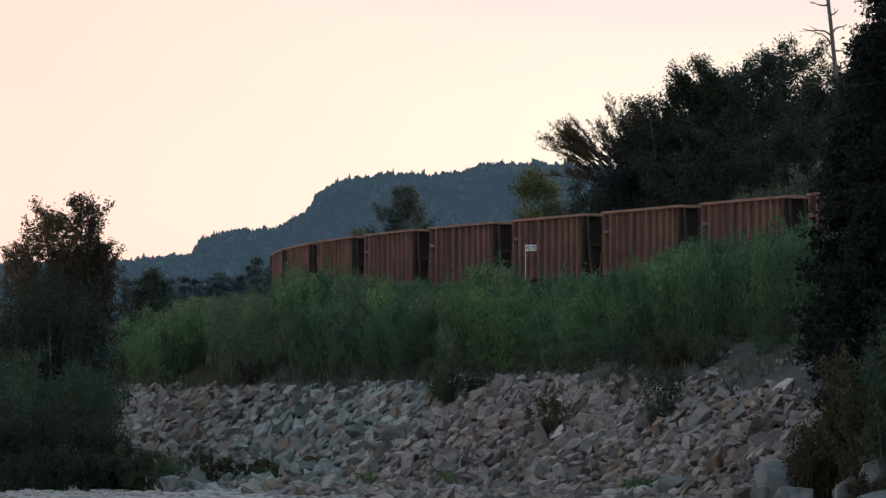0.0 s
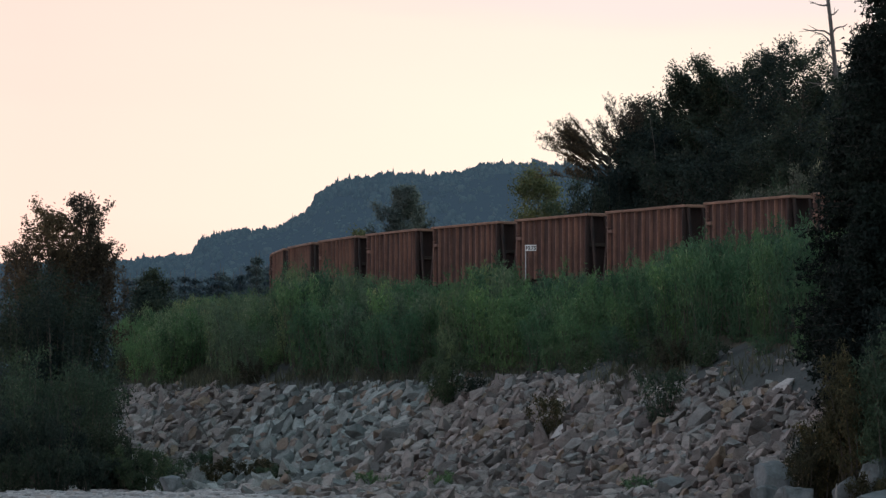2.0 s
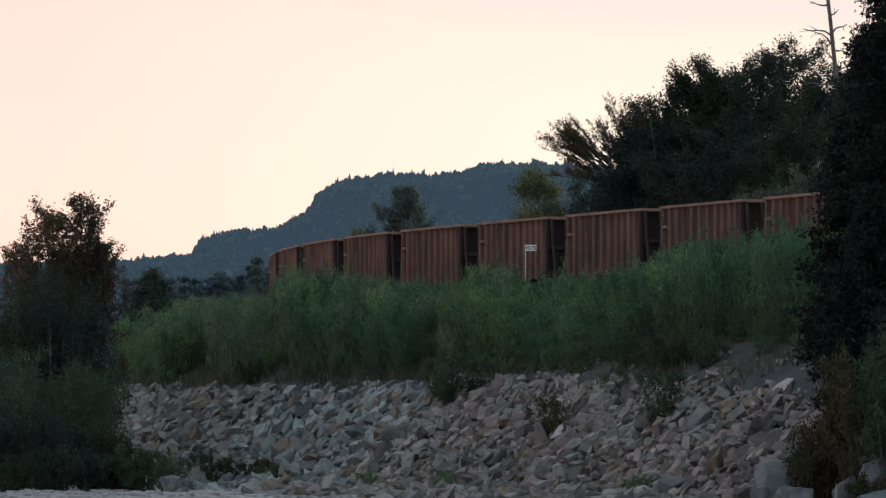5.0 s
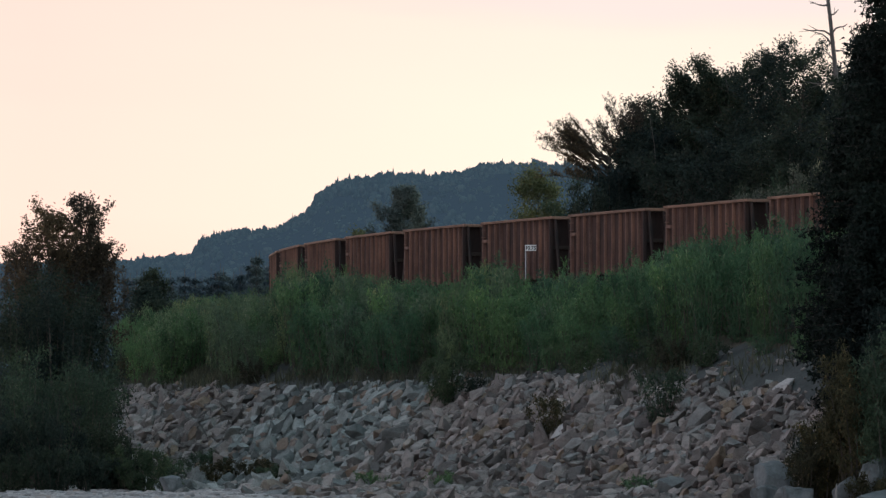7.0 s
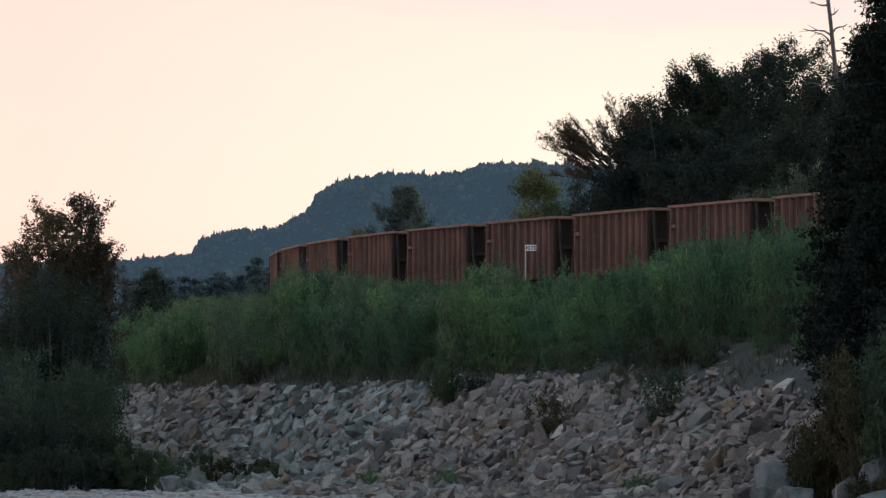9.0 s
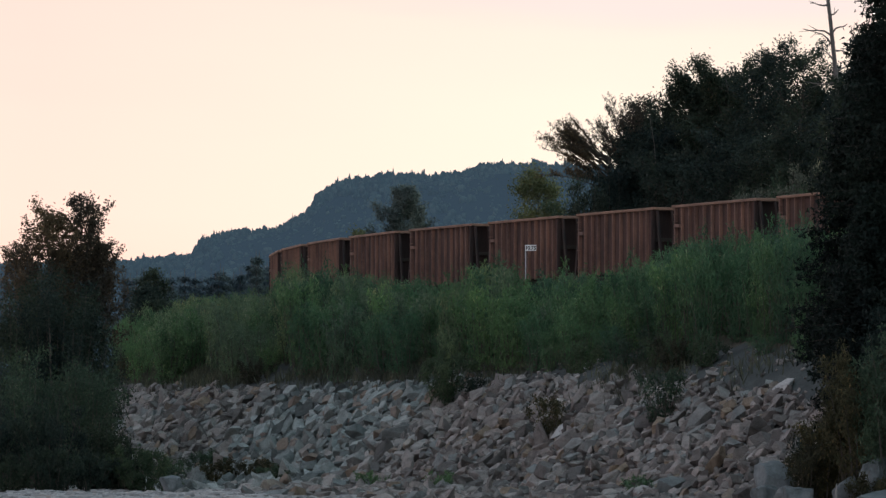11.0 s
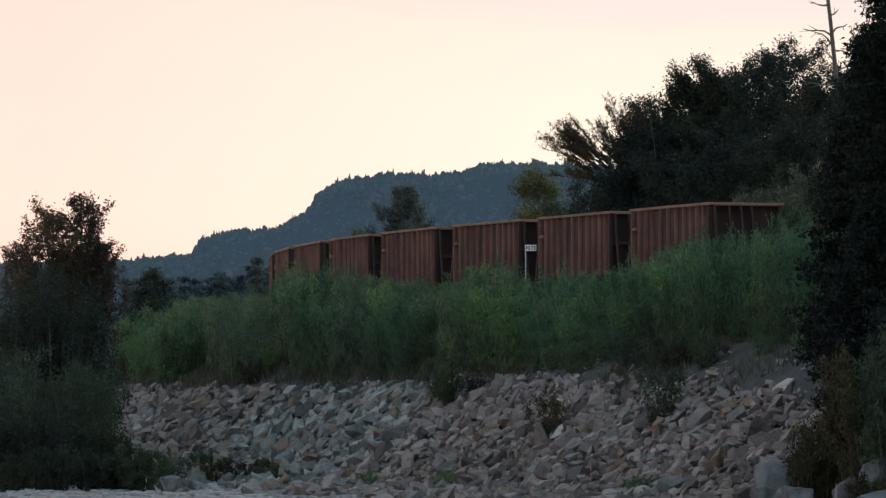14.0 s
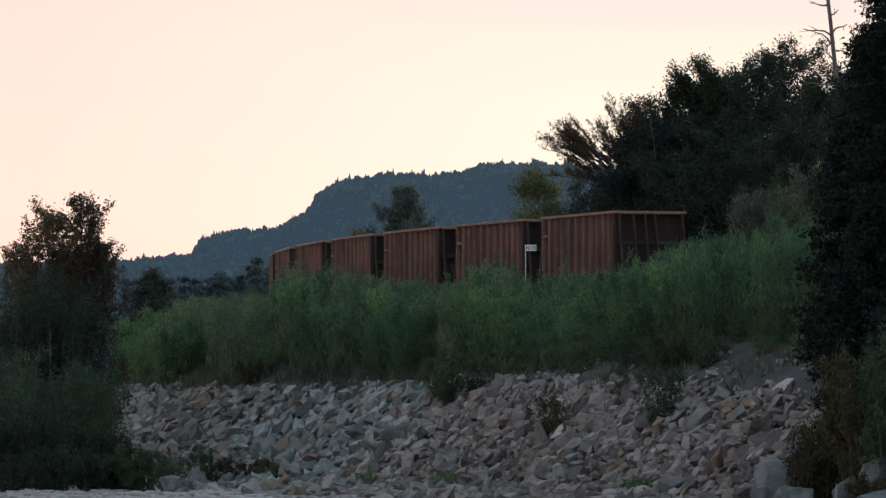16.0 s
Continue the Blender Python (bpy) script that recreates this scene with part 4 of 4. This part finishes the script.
def build_wagon():
    """Open ore wagon; x forward, origin at rail height under its middle."""
    ob = new("ore_wagon")
    L = BODY / 2
    skin = HALF_W - 0.125
    bm = bmesh.new()
    box(bm, -L + 0.22, L - 0.22, -skin, skin, FLOOR - 0.06, FLOOR)
    body = part("body", bm, RUST, ob, "rust-brown steel box with stained side sheets")
    for sgn in (-1, 1):
        bm = bmesh.new()
        y0, y1 = sorted((sgn * skin, sgn * (skin - 0.03)))
        box(bm, -L + 0.25, L - 0.25, y0, y1, FLOOR, TOP - 0.06)
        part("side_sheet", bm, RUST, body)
        bm = bmesh.new()
        x0, x1 = sorted((sgn * (L - 0.32), sgn * (L - 0.35)))
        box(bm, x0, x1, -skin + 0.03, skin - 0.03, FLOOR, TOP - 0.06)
        part("end_sheet", bm, RUST_SHADED, body, "end sheet in rust darkened for the gap's shade")
    # top rails
    for sgn in (-1, 1):
        bm = bmesh.new()
        y0, y1 = sorted((sgn * (HALF_W + 0.01), sgn * (skin - 0.07)))
        box(bm, -L, L, y0, y1, TOP - 0.11, TOP, 0.015)
        part("top_rail", bm, RUST_TOP_LIT, body, "top rail in rust lightened for sky light")
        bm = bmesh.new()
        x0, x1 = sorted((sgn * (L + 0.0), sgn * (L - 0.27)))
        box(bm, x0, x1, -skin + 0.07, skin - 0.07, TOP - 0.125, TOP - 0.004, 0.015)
        part("end_top_rail", bm, RUST_TOP_LIT, body)
    # side posts
    for sgn in (-1, 1):
        bm = bmesh.new()
        x0, x1 = sorted((sgn * (L - 0.35), sgn * (L + 0.62)))
        box(bm, x0, x1, -skin, skin, FLOOR - 0.32, FLOOR - 0.2, 0.01)
        part("end_sill", bm, STEEL_DARK, body)
    xs = [-0.965, -0.82, -0.66, -0.50, -0.33, -0.14, 0.06, 0.26, 0.46, 0.62, 0.80, 0.965]
    for sgn in (-1, 1):
        for k, fx in enumerate(xs):
            bm = bmesh.new()
            w = 0.047 if 0 < k < len(xs) - 1 else 0.085
            x = fx * (L - 0.1)
            o = [(x - w, sgn * skin), (x - w * 0.6, sgn * (HALF_W - 0.01)), (x + w * 0.6, sgn * (HALF_W - 0.01)), (x + w, sgn * skin)]
            prism(bm, o, 2, FLOOR - 0.12, TOP - 0.11)
            # the rear corner post is coloured dark as if in shade
            part("side_post", bm, RUST_RIB_LIT if k else RUST_SHADED, body)
    # end posts, deeper towards the floor, in rust darkened for the gap's shade
    for sgn in (-1, 1):
        for fy in (-0.96, -0.125, 0.19, 0.54, 0.96):
            bm = bmesh.new()
            y = fy * skin
            xi = sgn * (L - 0.32)
            o = [(sgn * (L + 0.42), FLOOR - 0.2), (sgn * (L + 0.62), FLOOR - 0.2), (sgn * (L + 0.02), TOP - 0.12), (sgn * (L - 0.16), TOP - 0.12)]
            prism(bm, [(a, b) for a, b in o], 1, y - 0.04, y + 0.04)
            part("end_brace", bm, RUST_SHADED, body)
        bm = bmesh.new()
        x0, x1 = sorted((sgn * (L - 0.32), sgn * (L - 0.22)))
        box(bm, x0, x1, -skin, skin, 2.05, 2.2, 0.01)
        part("end_beam", bm, STEEL_DARK, body)
        # brake box, grab irons and the ladder at one corner
        side = sgn
        bm = bmesh.new()
        y0, y1 = sorted((side * skin, side * (HALF_W + 0.03)))
        xa, xb = sorted((sgn * (L - 0.30), sgn * (L - 0.85)))
        box(bm, xa, xb, y0, y1, 2.52, 2.66, 0.015)
        part("bracket_box", bm, RUST_RIB_LIT, body)
    for sgn in (-1, 1):
        for z in (1.2, 1.55, 1.9, 2.75, 3.05):
            bm = bmesh.new()
            y0, y1 = sorted((sgn * (HALF_W - 0.02), sgn * (HALF_W + 0.03)))
            box(bm, L - 0.58, L - 0.20, y0, y1, z, z + 0.025)
            part("grab_iron", bm, RUST_RIB_LIT, body)
    # underframe and couplers
    bm = bmesh.new()
    box(bm, -L - 0.2, L + 0.2, -0.35, 0.35, 0.72, FLOOR - 0.06, 0.02)
    for x in (-L + 0.35, L - 0.35, -2.75, 2.75, 0):
        box(bm, x - 0.12, x + 0.12, -1.42, 1.42, 0.80, FLOOR - 0.06)
    under = part("underframe", bm, STEEL_DARK, ob, "grimy black underframe")
    for sgn in (-1, 1):
        bm = bmesh.new()
        x0, x1 = sorted((sgn * (L + 0.2), sgn * (PITCH / 2 - 0.01)))
        box(bm, x0, x1, -0.09, 0.09, 0.76, 0.98, 0.03)
        xk0, xk1 = sorted((sgn * (PITCH / 2 - 0.26), sgn * (PITCH / 2 - 0.01)))
        box(bm, xk0, xk1, -0.15, 0.15, 0.72, 1.02, 0.04)
        part("coupler", bm, STEEL_DARK, under)
    for bx in (-2.75, 2.75):
        bm = bmesh.new()
        for sgn in (-1, 1):
            y = sgn * 1.0
            prism(bm, [(bx - 1.1, 0.38), (bx - 1.1, 0.56), (bx - 0.45, 0.70), (bx + 0.45, 0.70), (bx + 1.1, 0.56), (bx + 1.1, 0.38), (bx + 0.5, 0.26), (bx - 0.5, 0.26)], 1, y - 0.07, y + 0.07)
        box(bm, bx - 0.2, bx + 0.2, -1.0, 1.0, 0.48, 0.74, 0.02)
        bogie = part("bogie", bm, STEEL_DARK, ob, "grimy cast bogie frame")
        for wx in (-0.86, 0.86):
            for sgn in (-1, 1):
                bm = bmesh.new()
                for r, y0, y1 in ((0.455, 0.685, 0.715), (0.42, 0.715, 0.80)):
                    bmesh.ops.create_cone(bm, cap_ends=True, segments=24, radius1=r, radius2=r, depth=y1 - y0, matrix=Matrix.Translation((bx + wx, sgn * (y0 + y1) / 2, 0.42)) @ Matrix.Rotation(radians(90), 4, "X"))
                part("wheel", bm, RAIL_STEEL, bogie)
    return tagged(ob, "rust-brown open ore wagon with ribbed steel sides", "freight wagon", "train of ore wagons")


def wagon_pose(i, t):
    s = i * PITCH + (t - 15.0) * PITCH / 2.0879 + BODY / 2
    a, _ = on_line(s - 2.75, 1.55)
    b, _ = on_line(s + 2.75, 1.55)
    m = (a + b) / 2
    d = b - a
    return Matrix.Translation((m[0], m[1], RAIL_Z)) @ Matrix.Rotation(math.atan2(d[1], d[0]), 4, "Z")


WAGONS = [build_wagon()]
for i in range(1, 15):
    WAGONS.append(copy_thing(WAGONS[0], wagon_pose(i, 0.0)))
tagged(WAGONS[0], "rust-brown open ore wagon with ribbed sides, last of the train")


# ---------------------------------------------------------------- kilometre sign
def build_sign():
    ob = new("track_sign")
    x, y = 3.55, 236.9
    z = ground_z(x, y)
    top = EYE + 6.87
    ob.matrix_world = pose(x, y, z, 0, 0, 3)
    h = top - z
    bm = bmesh.new()
    box(bm, -0.24, -0.20, -0.02, 0.02, -0.3, h - 0.005, 0.006)
    part("post", bm, GREY_PAINT, ob, "slim pale metal post")
    bm = bmesh.new()
    box(bm, -0.245, 0.215, -0.034, -0.022, h - 0.235, h, 0.004)
    plate = part("plate", bm, WHITE_PAINT, ob, "small white plate with black numerals")
    cu = bpy.data.curves.new("numerals", "FONT")
    cu.body, cu.size, cu.align_x, cu.extrude, cu.offset = SIGN_TEXT, 0.20, "CENTER", 0.002, 0.006
    tmp = new("numerals_text", cu)
    me = bpy.data.meshes.new_from_object(tmp.evaluated_get(bpy.context.evaluated_depsgraph_get()))
    bpy.data.objects.remove(tmp)
    me.materials.clear()
    me.materials.append(BLACK_PAINT)
    num = part("numerals", me, BLACK_PAINT, plate)
    num.matrix_basis = pose(0.03, -0.037, h - 0.19, 90, 0, 0)
    bm = bmesh.new()
    box(bm, -0.215, -0.165, -0.038, -0.0345, h - 0.19, h - 0.045)
    part("numeral_bar", bm, BLACK_PAINT, plate)
    tagged(ob, "small white distance sign on a slim post beside the track", "sign")


SIGN_TEXT = "0.75"
build_sign()


# ---------------------------------------------------------------- riprap and shore stones
def stone_shapes(count, seed=3, worn=0.022, chips=0.62):
    """Quarry blocks: the hull of a skewed box with chipped corners."""
    rng = random.Random(seed)
    shapes = []
    for _ in range(count):
        bm = bmesh.new()
        skew = [rng.uniform(-0.42, 0.42) for _ in range(3)]
        for k in range(8):
            c = Vector(((k & 1) - 0.5, (k >> 1 & 1) - 0.5, (k >> 2) - 0.5))
            c.x += skew[0] * c.z + skew[1] * c.y
            c.y += skew[2] * c.z
            c = Vector(q * rng.uniform(0.62, 1.08) for q in c)
            if rng.random() < chips:
                for ax in range(3):
                    q = c.copy()
                    q[ax] *= 1 - rng.uniform(0.25, 0.9)
                    bm.verts.new(q)
            else:
                bm.verts.new(c)
        bmesh.ops.convex_hull(bm, input=bm.verts[:])
        bmesh.ops.delete(bm, geom=[v for v in bm.verts if not v.link_faces], context="VERTS")
        bmesh.ops.dissolve_limit(bm, angle_limit=radians(13), verts=bm.verts[:], edges=bm.edges[:])
        if worn:
            bmesh.ops.bevel(bm, geom=[e for e in bm.edges if len(e.link_faces) == 2], offset=worn, segments=1, affect="EDGES")
        bm.verts.index_update()
        shapes.append((np.array([v.co[:] for v in bm.verts]), [tuple(v.index for v in f.verts) for f in bm.faces]))
        bm.free()
    return shapes


def bed_frame(x, y):
    """The turn that lays a stone's flat side on the slope."""
    d = 0.4
    z = height(np.array([x + d, x - d, x, x]), np.array([y, y, y + d, y - d]), False)
    n = Vector((-(z[0] - z[1]) / (2 * d), -(z[2] - z[3]) / (2 * d), 1)).normalized()
    return Vector((0, 0, 1)).rotation_difference(n).to_matrix().to_4x4(), n


def build_riprap():
    shapes = stone_shapes(34)
    plain = stone_shapes(20, 4, 0, 0.4)
    rng = random.Random(21)
    bank = new("riprap_bank")
    tagged(bank, "sloping bank of loose angular grey and pinkish quarry stones", "riprap", kind="structure")
    singles, pieces, meshes = [], [], {}

    def stone(x, y, lift_by, size, flat, single, small=False, tilt=0.2):
        k = rng.randrange(20 if small else len(shapes))
        frame_m, n = bed_frame(x, y)
        p = Vector((x, y, ground_z(x, y))) + n * lift_by
        m = (Matrix.Translation(p) @ frame_m @ Euler((rng.gauss(0, tilt), rng.gauss(0, tilt), rng.uniform(0, 6.28))).to_matrix().to_4x4()
             @ Matrix.Diagonal((size * rng.uniform(1.05, 1.5), size * rng.uniform(0.8, 1.08), size * flat, 1)))
        if single and len(singles) < 300:
            singles.append((k, m))
        else:
            v, f = (plain if small else shapes)[k]
            mm = np.array(m)
            pieces.append((v @ mm[:3, :3].T + mm[:3, 3], f))

    # the largest stones lie first, the smaller ones fill in between them
    cells = {}
    for lo, hi, tries in ((0.62, 0.86, 380), (0.44, 0.62, 3400), (0.30, 0.44, 23000), (0.19, 0.30, 52000)):
        for _ in range(tries):
            a, o = rng.uniform(-48, 50), rng.uniform(CREST - 0.2, TOE + 2.2)
            edge = stone_edge(a) + 0.15 * math.sin(a * 0.9) + 0.15 * math.sin(a * 2.3)
            size = rng.uniform(lo, hi) * float(np.interp(a, [-20, -6], [0.80, 0.90]))
            if o < edge or o > TOE + float(np.interp(a, [-3, 5], [2.2, 0.7])) or (o < edge + 0.7 and size > 0.5):
                continue
            u, v = a, o * 1.27
            ci, cj = int(u // 1.2), int(v // 1.2)
            near = (q for i in (-1, 0, 1) for j in (-1, 0, 1) for q in cells.get((ci + i, cj + j), ()))
            if any((u - q[0]) ** 2 + (v - q[1]) ** 2 < (0.49 * (size + q[2])) ** 2 for q in near):
                continue
            cells.setdefault((ci, cj), []).append((u, v, size))
            x, y = along(a, o)
            flat = rng.uniform(0.5, 0.85)
            stone(x, y, size * flat * rng.uniform(0.0, 0.5), size, flat, -24 < a < -12 and o > 11.5 and size > 0.34, size < 0.34, 0.48)
    # grit in the gaps, pebbles along the crest, strays on the gravel below the toe
    for _ in range(1800):
        a = rng.uniform(-40, 48)
        x, y = along(a, rng.uniform(float(stone_edge(a)) + 0.3, TOE + 1.0))
        size = rng.uniform(0.16, 0.34)
        stone(x, y, 0.05, size, rng.uniform(0.6, 0.9), False, True, 0.5)
    for _ in range(420):
        x, y = along(rng.uniform(-40, 10), CREST + rng.uniform(-1.0, 2.2))
        size = rng.uniform(0.05, 0.16) * (2.0 if rng.random() < 0.06 else 1.0)
        stone(x, y, 0.02, size, 0.7, False, True, 0.4)
    for _ in range(260):
        d = abs(rng.gauss(0, 1)) * 1.8
        x, y = along(rng.uniform(-40, 40), TOE + 0.5 + d)
        size = rng.uniform(0.2, 0.7) * (1.35 if rng.random() < 0.12 else 1.0)
        stone(x, y, 0.05, size, 0.7, False, True, 0.4)
    V, F = [], []
    off = 0
    for v, f in pieces:
        V.append(v)
        F += [tuple(i + off for i in q) for q in f]
        off += len(v)
    rest = part("loose_stones", mesh_of("loose_stones", np.concatenate(V), F, ROCK), ROCK, bank)
    tagged(rest, "loose angular quarry stones", kind="stuff")
    for k, m in singles:
        if k not in meshes:
            meshes[k] = mesh_of("stone", shapes[k][0], shapes[k][1], ROCK_SINGLE)
        ob = new("stone", meshes[k])
        ob.parent = bank
        ob.matrix_basis = m


build_riprap()


def boulder_mesh(seed):
    """A weathered block: a cube, cut up, rounded off and dented."""
    noise_at = Vector((seed * 3.1, seed * 1.7, seed * 0.9))
    rng = random.Random(seed)
    cuts = [(Vector((rng.gauss(0, 1), rng.gauss(0, 1), rng.gauss(0, 1))).normalized(), rng.uniform(0.36, 0.47)) for _ in range(9)]
    bm = bmesh.new()
    bmesh.ops.create_cube(bm, size=1.0)
    bmesh.ops.subdivide_edges(bm, edges=bm.edges[:], cuts=8, use_grid_fill=True)
    for v in bm.verts:
        p = v.co.copy()
        round_ = p.normalized() * 0.60
        p = p.lerp(round_, 0.45)
        k = noise.noise(p * 1.6 + noise_at) * 0.22 + noise.noise(p * 4.0 + noise_at) * 0.10
        p = p * (1 + k)
        for n, d in cuts:
            over = p.dot(n) - d
            if over > 0:
                p = p - n * over
        p = p * (1 + noise.noise(p * 7.0 + noise_at) * 0.05)
        p.x += 0.12 * p.z * math.sin(seed)
        v.co = p
    me = bpy.data.meshes.new("boulder")
    bm.to_mesh(me)
    bm.free()
    me.materials.append(BOULDER)
    return me


def build_boulders():
    for k, x, y, size, sz, turn, label in ((8, 10.25, 180.6, 1.3, 1.45, 1.9, "large pale grey boulder at the foot of the bank"), (9, 9.85, 179.6, 0.9, 0.85, 0.4, "pale grey boulder at the foot of the bank"), (11, 10.45, 178.8, 0.95, 0.9, 2.3, "pale grey boulder at the foot of the bank"), (1, 10.75, 177.6, 1.0, 0.95, 0.2, "flat pale grey boulder at the foot of the bank"), (2, 13.05, 176.2, 1.2, 1.35, 1.0, "grey boulder beside the undergrowth"), (5, 12.2, 177.0, 0.9, 0.85, 0.3, "grey boulder beside the undergrowth"),
                                           (3, 13.2, 173.5, 2.0, 0.7, 0.1, "flat pale boulder beside the undergrowth"), (4, -10.3, 223.5, 0.85, 0.80, 0.7, "pale rounded boulder on the gravel")):
        ob = new("boulder", boulder_mesh(k + 1))
        ob.matrix_world = Matrix.Translation((x, y, ground_z(x, y) + sz * 0.40)) @ Matrix.Rotation(turn, 4, "Z") @ Matrix.Diagonal((size, size * 0.85, sz, 1))
        tagged(ob, label, "boulder")


build_boulders()


def build_white_stones():
    for k, a, o, size, sz in WHITE_SPOTS:
        x, y = along(a, o)
        me = boulder_mesh(k + 20)
        me.materials[0] = WHITE_STONE
        ob = new("white_stone", me)
        ob.matrix_world = Matrix.Translation((x, y, ground_z(x, y) + 0.18)) @ bed_frame(x, y)[0] @ Matrix.Rotation(k, 4, "Z") @ Matrix.Diagonal((size, size * 0.7, sz, 1))
        tagged(ob, "pale white stone lying among the riprap", "stone")


WHITE_SPOTS = ((0, 5.65, 10.41, 0.30, 0.24), (1, -21.8, 12.68, 0.85, 0.22), (2, -37.9, 10.95, 0.9, 0.26), (3, -7.6, 10.5, 0.20, 0.16))
build_white_stones()


def build_stake():
    """A broken, weathered stake standing at the water's edge."""
    t = np.linspace(0, 1, 6)
    x, y = 11.45, 172.0
    ob = new("wooden_stake", mesh_of("wooden_stake", *tube(np.stack([0.06 * t, 0 * t, 1.35 * t - 0.3], -1), np.interp(t, [0, 0.6, 1], [0.075, 0.06, 0.012]), 6), BARK_PALE))
    ob.matrix_world = pose(x, y, ground_z(x, y))
    tagged(ob, "pale broken wooden stake beside the boulders", "stake")


build_stake()


def build_gravel():
    rng = np.random.default_rng(77)
    shapes = stone_shapes(8, 15, 0, 0.75)
    V, F, off = [], [], 0
    for _ in range(3200):
        x, y = rng.uniform(-19, -3), rng.uniform(208, 227)
        o = offset_of(np.array([x]), np.array([y]))[0][0]
        if o < TOE + 0.3:
            continue
        v, f = shapes[rng.integers(8)]
        c, s = math.cos(rng.uniform(0, 6)), math.sin(rng.uniform(0, 6))
        z = rng.uniform(0.06, 0.2)
        p = v * np.array([z * 1.4, z, z * 0.7]) + (x, y, ground_z(x, y) + z * 0.15)
        V.append(p)
        F += [tuple(i + off for i in q) for q in f]
        off += len(v)
    ob = new("shore_stones", mesh_of("shore_stones", np.concatenate(V), F, PEBBLE))
    tagged(ob, "pale rounded stones scattered over the gravel shore", "gravel", kind="stuff")


build_gravel()


def build_grass():
    rng = np.random.default_rng(78)
    n = 13500
    a = rng.uniform(-42, 50, n)
    o = rng.normal(CREST + 0.35, 0.6, n) + np.where(a < -14, rng.uniform(-0.6, 1.3, n), 0)
    keep = np.sin(a * 0.5) + np.sin(a * 0.23 + 1) + rng.normal(0, 0.5, n) - np.where(a < -9, 1.3, 0) > -0.6
    V = []
    for i in np.nonzero(keep)[0]:
        x, y = along(float(a[i]), float(o[i]))
        z = ground_z(x, y)
        h, w, t = rng.uniform(0.15, 0.5), 0.022, rng.uniform(0, 6.28)
        b = rng.uniform(0.1, 0.9)
        c, s = math.cos(t), math.sin(t)
        V += [(x - w * s, y + w * c, z), (x + w * s, y - w * c, z), (x + b * h * c + w * 0.5 * s, y + b * h * s - w * 0.5 * c, z + h), (x + b * h * c - w * 0.5 * s, y + b * h * s + w * 0.5 * c, z + h)]
    ob = new("dry_grass", mesh_of("dry_grass", np.array(V), np.arange(len(V)).reshape(-1, 4), GRASS))
    tagged(ob, "dry grass along the top of the riprap", "grass", kind="stuff")


build_grass()


# ---------------------------------------------------------------- moving train
def motions():
    for i, wagon in enumerate(WAGONS):
        walk(wagon, [(float(t), wagon_pose(i, float(t))) for t in range(17)])


motions()
